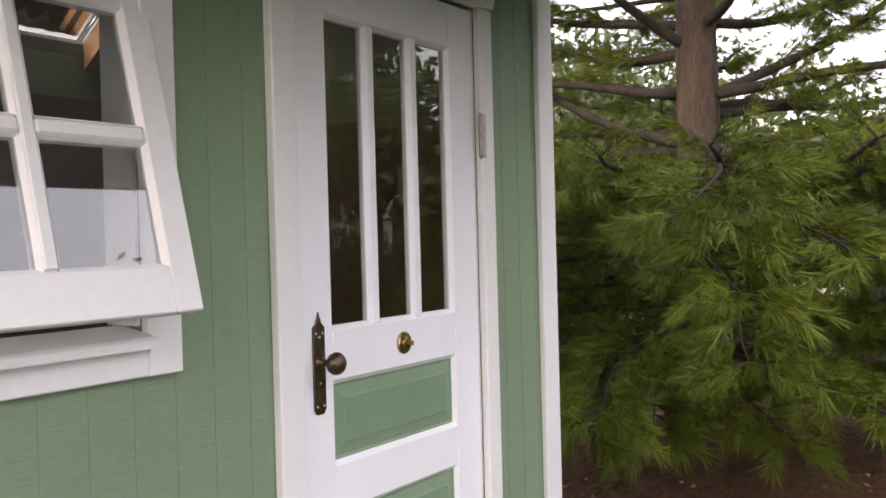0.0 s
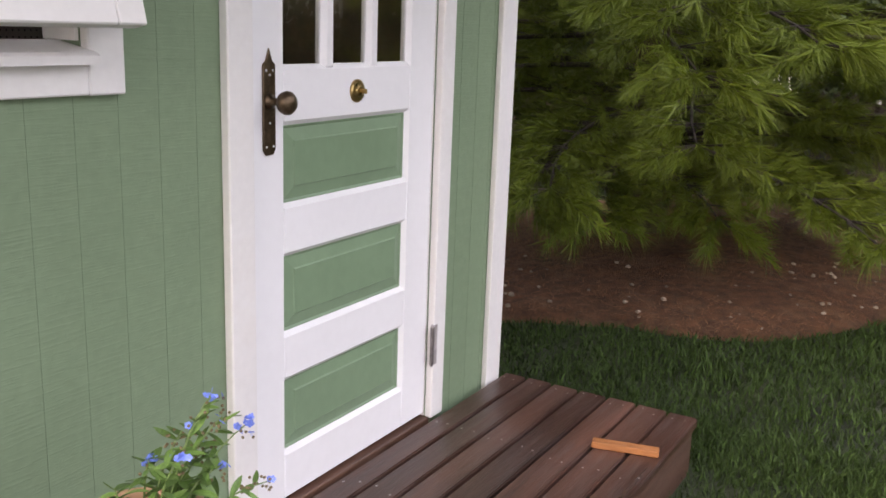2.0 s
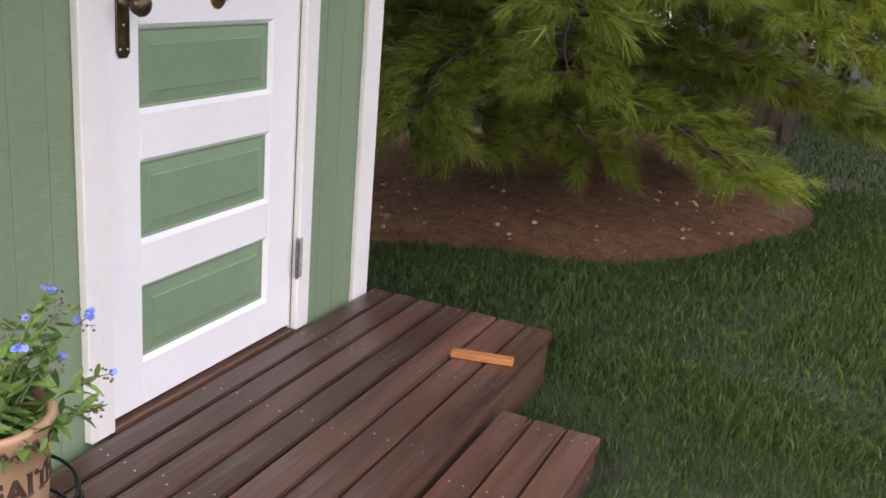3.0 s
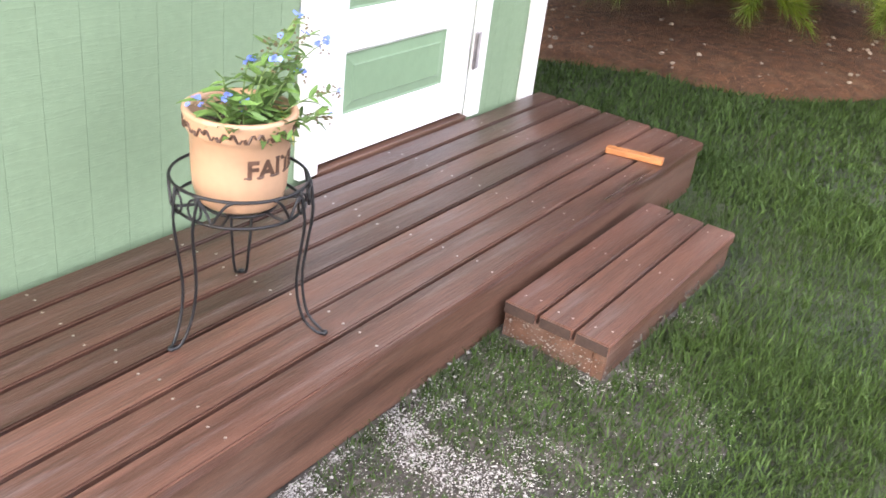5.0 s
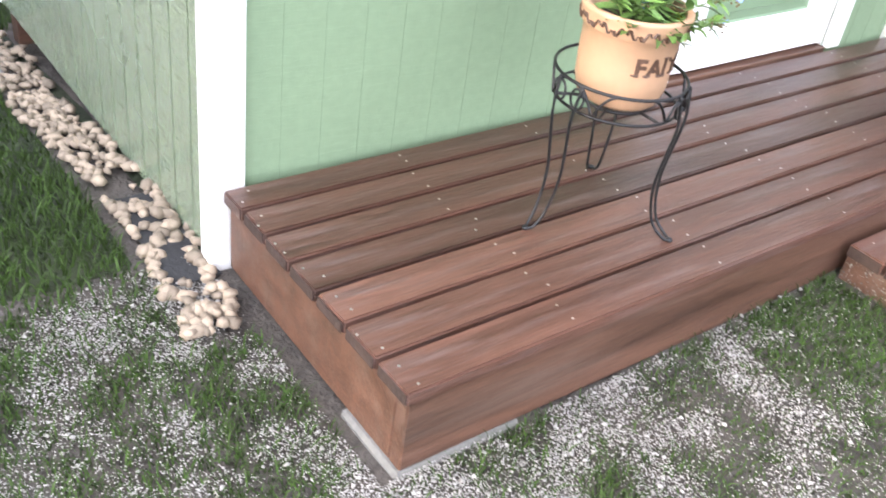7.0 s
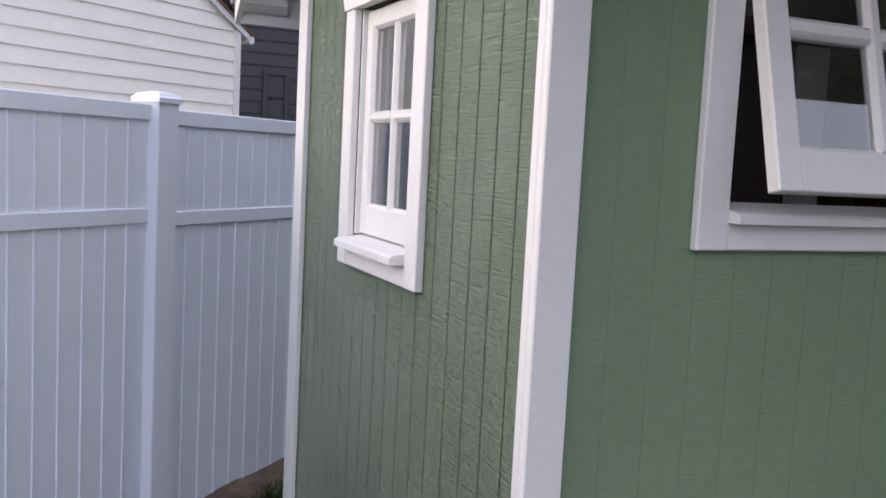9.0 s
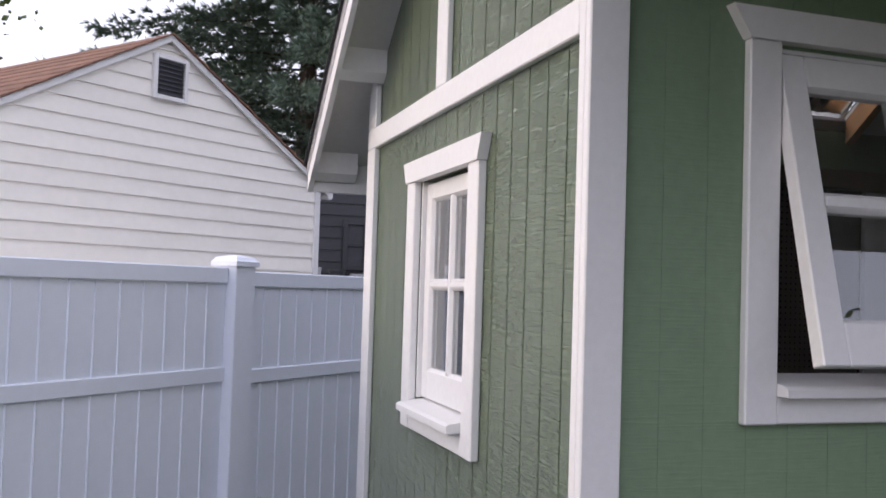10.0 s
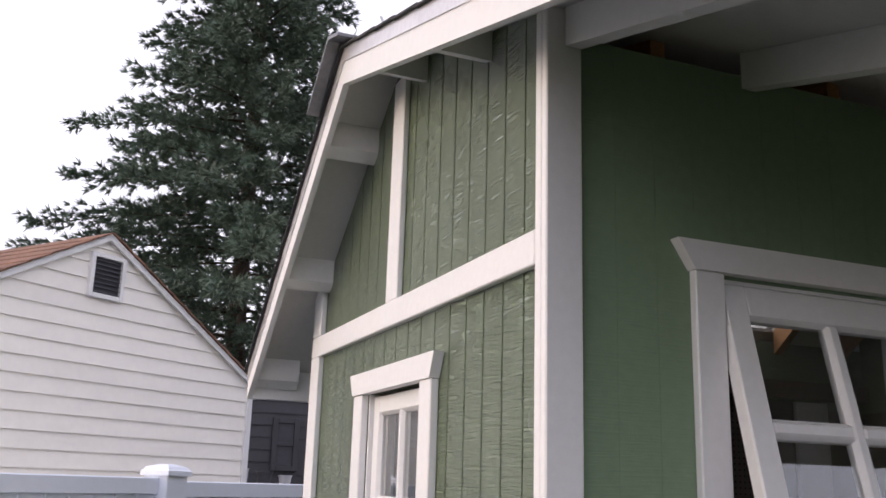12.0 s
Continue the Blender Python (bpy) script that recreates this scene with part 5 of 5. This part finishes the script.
for i in range(4):
    part("post", soft_box(0.1 + i * 2.1, 0.2 + i * 2.1, -0.16, -0.0505, 0, 1.0), OLD_WOOD, pf)

for k, (tx, ty) in enumerate(((9.6, -7.6), (10.4, -6.8), (11.2, -6.0), (8.8, -8.3), (11.9, -5.2))):
    leafy("shrub", "dark green clipped shrub across the lawn", tx, ty, -0.1, 1.7, 0.95, 3500, 0.06, 120 + k)
leafy("maple_tree", "dark maple with a small crown across the lawn", 12.6, -8.4, -0.1, 6.4, 1.8, 6000, 0.11, 131)
gabled_house("far_house", "white house far beyond the trees", (24.0, 6.0), 270.0, -4.0, 6.0, 4.4, 0.4, 6.0, SIDING, SHINGLE, 0.2, -0.1, WHITE, windows=((-2.0, -1.0, 0.9, 2.2), (2.0, 3.0, 0.9, 2.2)))
# ---- loose things on the deck ----
ORANGE_WOOD = material("fresh_orange_wood", (0.36, 0.14, 0.045), 0.55, var=0.25, scale=6, fine=60, stretch=(1, 8, 8), bump=0.25)
stick = part("wood_offcut", soft_box(-0.10, 0.10, -0.018, 0.018, 0, 0.022, 0.003), ORANGE_WOOD, None)
tagged(stick, "short orange-brown wood offcut lying on the deck", "wood offcut")
stick.matrix_basis = pose(2.381, -0.628, DZ, 0, 0, -76)

# plant stand: two rings, scroll loops, three double-wire legs
PX, PY = 0.712, -0.435
stand = thing("plant_stand", "black wire plant stand with three curved legs", "plant stand", at=(PX, PY, DZ))
RW = 0.0035


def ring(r, z, wire=RW):
    bm = bmesh.new()
    n, m = 48, 6
    vs = []
    for i in range(n):
        a = 2 * math.pi * i / n
        vs.append([bm.verts.new(((r + wire * math.cos(2 * math.pi * k / m)) * math.cos(a), (r + wire * math.cos(2 * math.pi * k / m)) * math.sin(a), z + wire * math.sin(2 * math.pi * k / m))) for k in range(m)])
    for i in range(n):
        for k in range(m):
            bm.faces.new((vs[i][k], vs[(i + 1) % n][k], vs[(i + 1) % n][(k + 1) % m], vs[i][(k + 1) % m]))
    return bm


part("top_ring", ring(0.140, 0.345), IRON, stand, smooth=True)
part("seat_ring", ring(0.132, 0.285), IRON, stand, smooth=True)
part("inner_ring", ring(0.075, 0.283), IRON, stand, smooth=True)
for k in range(3):
    a = radians(30 + 120 * k)
    bm = bmesh.new()
    tube(bm, [(0.132 * math.cos(a), 0.132 * math.sin(a), 0.284), (-0.132 * math.cos(a), -0.132 * math.sin(a), 0.284)], RW, 6)
    part("cross_wire", bm, IRON, stand)
for deg, reach in ((180, 0.184), (-65, 0.196), (44, 0.200)):
    a = radians(deg)
    prof = [(0.140, 0.345), (0.146, 0.315), (0.150, 0.270), (0.142, 0.200), (0.136, 0.140), (0.140, 0.085), (0.155, 0.035), (reach - 0.012, 0.008), (reach, 0.0045)]
    leg = None
    for sgn in (-1, 1):
        pts = []
        for i, (r, z) in enumerate(prof):
            gap = 0.030 * (1 - i / (len(prof) - 1)) ** 0.8 + 0.0036
            pts.append((r * math.cos(a) - sgn * gap * math.sin(a), r * math.sin(a) + sgn * gap * math.cos(a), z))
        # smooth the wire
        fine = []
        for i in range(len(pts) - 1):
            p0, p1, p2, p3 = (np.array(pts[max(0, min(len(pts) - 1, i + q))]) for q in (-1, 0, 1, 2))
            for t in (0, 0.33, 0.66):
                fine.append(tuple(0.5 * (2 * p1 + (p2 - p0) * t + (2 * p0 - 5 * p1 + 4 * p2 - p3) * t * t + (3 * p1 - p0 - 3 * p2 + p3) * t ** 3)))
        fine.append(pts[-1])
        bm = bmesh.new()
        tube(bm, fine, RW, 7)
        part("leg_wire", bm, IRON, stand, smooth=True)
    bm = bmesh.new()
    lathe(bm, [(0.006, 0.0), (0.0085, 0.003), (0.0075, 0.007), (0.003, 0.009)], 10, (reach + 0.002) * math.cos(a), (reach + 0.002) * math.sin(a))
    part("foot", bm, IRON, stand, smooth=True)
    # scroll loops on both sides of each leg between the rings
    for sgn in (-1, 1):
        pts = []
        for i in range(15):
            t = i / 14
            b = a + sgn * (0.10 + 0.62 * t)
            pts.append((0.141 * math.cos(b), 0.141 * math.sin(b), 0.287 + 0.058 * abs(math.cos(math.pi * t * 0.95)) ** 0.8))
        bm = bmesh.new()
        tube(bm, pts, RW * 0.9, 6)
        part("scroll", bm, IRON, stand, smooth=True)
    for sgn in (-1, 1):
        bm = bmesh.new()
        pts = []
        for i in range(13):
            b = 2 * math.pi * i / 12
            c = a + sgn * 0.17
            pts.append(((0.143 + 0.002) * math.cos(c + 0.11 * math.cos(b)), 0.145 * math.sin(c + 0.11 * math.cos(b)), 0.316 + 0.022 * math.sin(b)))
        tube(bm, pts, RW * 0.8, 6)
        part("scroll", bm, IRON, stand, smooth=True)

# clay pot with a word and a leaf band
PZ = DZ + 0.2885
pot = thing("flower_pot", "buff clay flower pot with dark letters and leaf band", "pot", at=(PX, PY, PZ))
bm = bmesh.new()
prof = [(0.068, 0.0), (0.080, 0.003), (0.088, 0.012), (0.0955, 0.040), (0.0985, 0.090), (0.1000, 0.152), (0.1055, 0.157), (0.1095, 0.166), (0.1105, 0.180), (0.1120, 0.188), (0.1145, 0.194), (0.1140, 0.200), (0.1090, 0.203), (0.1010, 0.201), (0.0985, 0.194), (0.0950, 0.150)]
lathe(bm, prof, 56)
part("body", bm, TERRACOTTA, pot, smooth=True)
bm = bmesh.new()
lathe(bm, [(0.0955, 0.160), (0.02, 0.166), (0.001, 0.166)], 32)
part("soil", bm, SOIL, pot, "dark potting soil")
random.seed(5)
for k in range(26):
    a = 2 * math.pi * k / 26
    bm = bmesh.new()
    pts = []
    for i in range(7):
        t = i / 6
        b = a + 0.20 * t - 0.1
        pts.append((0.1106 * math.cos(b), 0.1106 * math.sin(b), 0.174 + 0.009 * math.sin(t * 2 * math.pi + (k % 2) * math.pi)))
    tube(bm, pts, 0.0042, 5, 0.0018)
    part("leaf_relief", bm, CLAY_DARK, pot)


def letter_mesh(ch, size):
    cu = bpy.data.curves.new("letter", "FONT")
    cu.body = ch
    cu.size = size
    cu.align_x = "CENTER"
    cu.offset = 0.0020
    cu.extrude = 0.0008
    ob = bpy.data.objects.new("letter", cu)
    scene.collection.objects.link(ob)
    dg = bpy.context.evaluated_depsgraph_get()
    dg.update()
    me = bpy.data.meshes.new_from_object(ob.evaluated_get(dg))
    bpy.data.objects.remove(ob)
    return me


for ch, ang in (("F", -120), ("A", -102), ("I", -87.5), ("T", -72), ("H", -54)):
    me = letter_mesh(ch, 0.052)
    for v in me.vertices:
        x, y, z = v.co
        b = radians(ang) + x * 1.0 / 0.0985
        # slab serifs: widen the strokes' ends a little
        r = 0.0990 + 0.0006 * (y > 0.02) + 0.0008 * (z > 0)
        v.co = (r * math.cos(b), r * math.sin(b), 0.088 + y)
    me.materials.clear()
    me.materials.append(CLAY_DARK)
    o = new("letter", me)
    o.parent = pot
    # serifs
    if ch in "FITAH":
        feet = {"F": [(-0.009, 0.0)], "A": [(-0.015, 0.0), (0.015, 0.0)], "I": [(0, 0.0), (0, 0.036)], "T": [(0, 0.0)], "H": [(-0.011, 0), (0.011, 0), (-0.011, 0.036), (0.011, 0.036)]}[ch]
        for fx, fz in feet:
            bm = bmesh.new()
            pts = [(0.0993 * math.cos(radians(ang) + (fx + q) / 0.0985), 0.0993 * math.sin(radians(ang) + (fx + q) / 0.0985), 0.0895 + fz) for q in ((-0.006, 0, 0.006) if ch == "I" else (-0.008, 0, 0.008))]
            tube(bm, pts, 0.0018, 5)
            part("letter", bm, CLAY_DARK, pot)

# forget-me-not in the pot
STEM = material("green_stem", (0.12, 0.19, 0.05), 0.55, var=0.2, scale=20, bump=0)
PLANT_LEAF = material("plant_leaf", (0.105, 0.19, 0.045), 0.45, var=0.25, scale=12, fine=60, bump=0.1, rand=0.35)
YELLOW_LEAF = material("yellowing_plant_leaf", (0.36, 0.33, 0.06), 0.5, var=0.2, scale=12, fine=60, bump=0.1)
BLUE = material("blue_petal", (0.16, 0.24, 0.72), 0.5, var=0.15, scale=60, bump=0, rand=0.2)
BUD = material("brown_seed_head", (0.13, 0.10, 0.05), 0.7, var=0.2, scale=60, bump=0)
plant = thing("forget_me_not", "straggling forget-me-not with small blue flowers", "plant", at=(PX, PY, PZ + 0.162))


def leaf_mesh(mat, curl):
    bm = bmesh.new()
    rows = []
    for i in range(7):
        t = i / 6
        w = 0.16 * math.sin(math.pi * min(1, t * 0.94 + 0.05)) ** 0.8
        z = curl * t * t
        rows.append([bm.verts.new((t, -w, z + 0.05 * w)), bm.verts.new((t, 0, z - 0.04)), bm.verts.new((t, w, z + 0.05 * w))])
    for a, b in zip(rows, rows[1:]):
        for k in range(2):
            bm.faces.new((a[k], a[k + 1], b[k + 1], b[k]))
    return mesh_of("leaf", bm, mat, smooth=True)


LEAVES = [leaf_mesh(PLANT_LEAF, c) for c in (-0.25, 0.1, -0.45)] + [leaf_mesh(YELLOW_LEAF, -0.6)]
fb = bmesh.new()
for k in range(5):
    a = 2 * math.pi * k / 5
    c = (0.0036 * math.cos(a), 0.0036 * math.sin(a), 0.001)
    vs = [fb.verts.new((c[0] + 0.0028 * math.cos(b), c[1] + 0.0028 * math.sin(b), c[2] + 0.0006 * math.cos(b - a))) for b in (q * math.pi / 3 for q in range(6))]
    fb.faces.new(vs)
fb.faces.new([fb.verts.new((0.0016 * math.cos(q), 0.0016 * math.sin(q), 0.0022)) for q in (0, 1.57, 3.14, 4.71)])
FLOWER = mesh_of("flower", fb, BLUE)
budm = bmesh.new()
bmesh.ops.create_icosphere(budm, subdivisions=1, radius=0.0028)
BUDS = mesh_of("bud", budm, BUD)
rp = random.Random(31)


def put_leaf(p, yaw, pitch, size, me=None):
    o = new("leaf", me or LEAVES[rp.randrange(3)])
    o.parent = plant
    o.matrix_basis = Matrix.Translation(p) @ Euler((rp.uniform(-0.4, 0.4), -pitch, yaw)).to_matrix().to_4x4() @ Matrix.Diagonal((size, size * rp.uniform(0.75, 1.25), size, 1))


def flower_head(p, n, spread, bud=False):
    for _ in range(n):
        o = new("bud" if bud else "flower", BUDS if bud else FLOWER)
        o.parent = plant
        q = Vector(p) + Vector((rp.gauss(0, spread), rp.gauss(0, spread), rp.gauss(0, spread * 0.8)))
        o.matrix_basis = Matrix.Translation(q) @ Euler((rp.uniform(-1.2, 1.2), rp.uniform(-1.2, 1.2), 0)).to_matrix().to_4x4()


# stems: start, end (from the pot's middle), what they carry
STEMS = [((0.02, -0.02), (0.105, -0.045, 0.195), "f"), ((0.03, -0.03), (0.150, -0.075, 0.145), "F"), ((0.03, -0.01), (0.115, -0.06, 0.165), "b"), ((0.01, 0), (0.070, -0.02, 0.150), "b"),
         ((0.04, -0.04), (0.165, -0.105, 0.060), "b"), ((0.0, -0.02), (0.045, -0.04, 0.125), "f"), ((0.03, -0.02), (0.10, -0.07, 0.10), "f"), ((-0.06, -0.03), (-0.125, -0.015, 0.075), "f"),
         ((-0.05, -0.05), (-0.085, -0.045, 0.080), "f"), ((-0.04, -0.05), (-0.055, -0.06, 0.065), "f"), ((0.02, -0.05), (0.06, -0.125, 0.020), "l"), ((0.0, -0.06), (0.01, -0.130, 0.000), "l"),
         ((0.05, -0.05), (0.135, -0.115, 0.015), "b"), ((-0.01, 0.03), (-0.02, 0.03, 0.085), "l"), ((0.05, 0.0), (0.125, -0.02, 0.11), "b"), ((0.02, 0.02), (0.03, 0.01, 0.115), "f")]
for (sx, sy), e, kind in STEMS:
    s = Vector((sx, sy, 0.0))
    e = Vector((e[0], e[1], e[2] * 1.12))
    m = (s + e) / 2 + Vector((-(e.x - s.x) * 0.12, -(e.y - s.y) * 0.12, 0.02 + 0.15 * abs(e.z)))
    pts = [(1 - t) ** 2 * s + 2 * t * (1 - t) * m + t * t * e for t in [i / 8 for i in range(9)]]
    bm = bmesh.new()
    tube(bm, [tuple(p) for p in pts], 0.0022, 5, 0.0010)
    part("stem", bm, STEM, plant)
    for i in range(1, 8):
        for _ in range(2):
            put_leaf(pts[i], rp.uniform(0, 6.28), rp.uniform(-0.2, 0.8), rp.uniform(0.034, 0.066) * (1.15 - 0.06 * i))
    if kind in "fF":
        flower_head(e, 14 if kind == "F" else 6, 0.010 if kind == "F" else 0.007)
        flower_head(e - Vector((0, 0, 0.012)), 5, 0.010, True)
    elif kind == "b":
        for t in (0.8, 0.9, 1.0):
            flower_head(pts[int(8 * t)] + Vector((0, 0, 0.002)), 7, 0.009, True)
        flower_head(e, 2, 0.012)
for k in range(50):
    a, r = rp.uniform(0, 6.28), 0.085 * math.sqrt(rp.random())
    x, y = r * math.cos(a) + 0.02, r * math.sin(a) - 0.02
    if math.hypot(x, y) > 0.09:
        continue
    put_leaf((x, y, rp.uniform(0.0, 0.03)), math.atan2(y, x) + rp.uniform(-0.9, 0.9), rp.uniform(-0.1, 0.7), rp.uniform(0.035, 0.065))
for x, y, yaw in ((0.055, -0.055, -0.6), (0.035, -0.075, -1.2), (0.07, -0.03, -0.3)):
    put_leaf((x, y, 0.035), yaw, -0.5, 0.055, LEAVES[3])

# weather vane on the ridge: pole, arm and one letter
vane = thing("weather_vane", "small grey metal weather vane on the ridge", "weather vane", at=(0.10, AY, AZ + 0.125))
VANE = material("grey_vane_metal", (0.55, 0.55, 0.55), 0.4, 0.6, var=0.1, scale=30, bump=0)
bm = bmesh.new()
tube(bm, [(0, 0, -0.03), (0, 0, 0.45)], 0.006, 8)
part("pole", bm, VANE, vane)
bm = bmesh.new()
tube(bm, [(-0.16, 0, 0.085), (0.16, 0, 0.085)], 0.004, 6)
part("arm", bm, VANE, vane)
me = letter_mesh("W", 0.06)
me.materials.clear()
me.materials.append(VANE)
o = new("letter", me)
o.parent = vane
o.matrix_basis = pose(-0.15, 0, 0.09, 90)
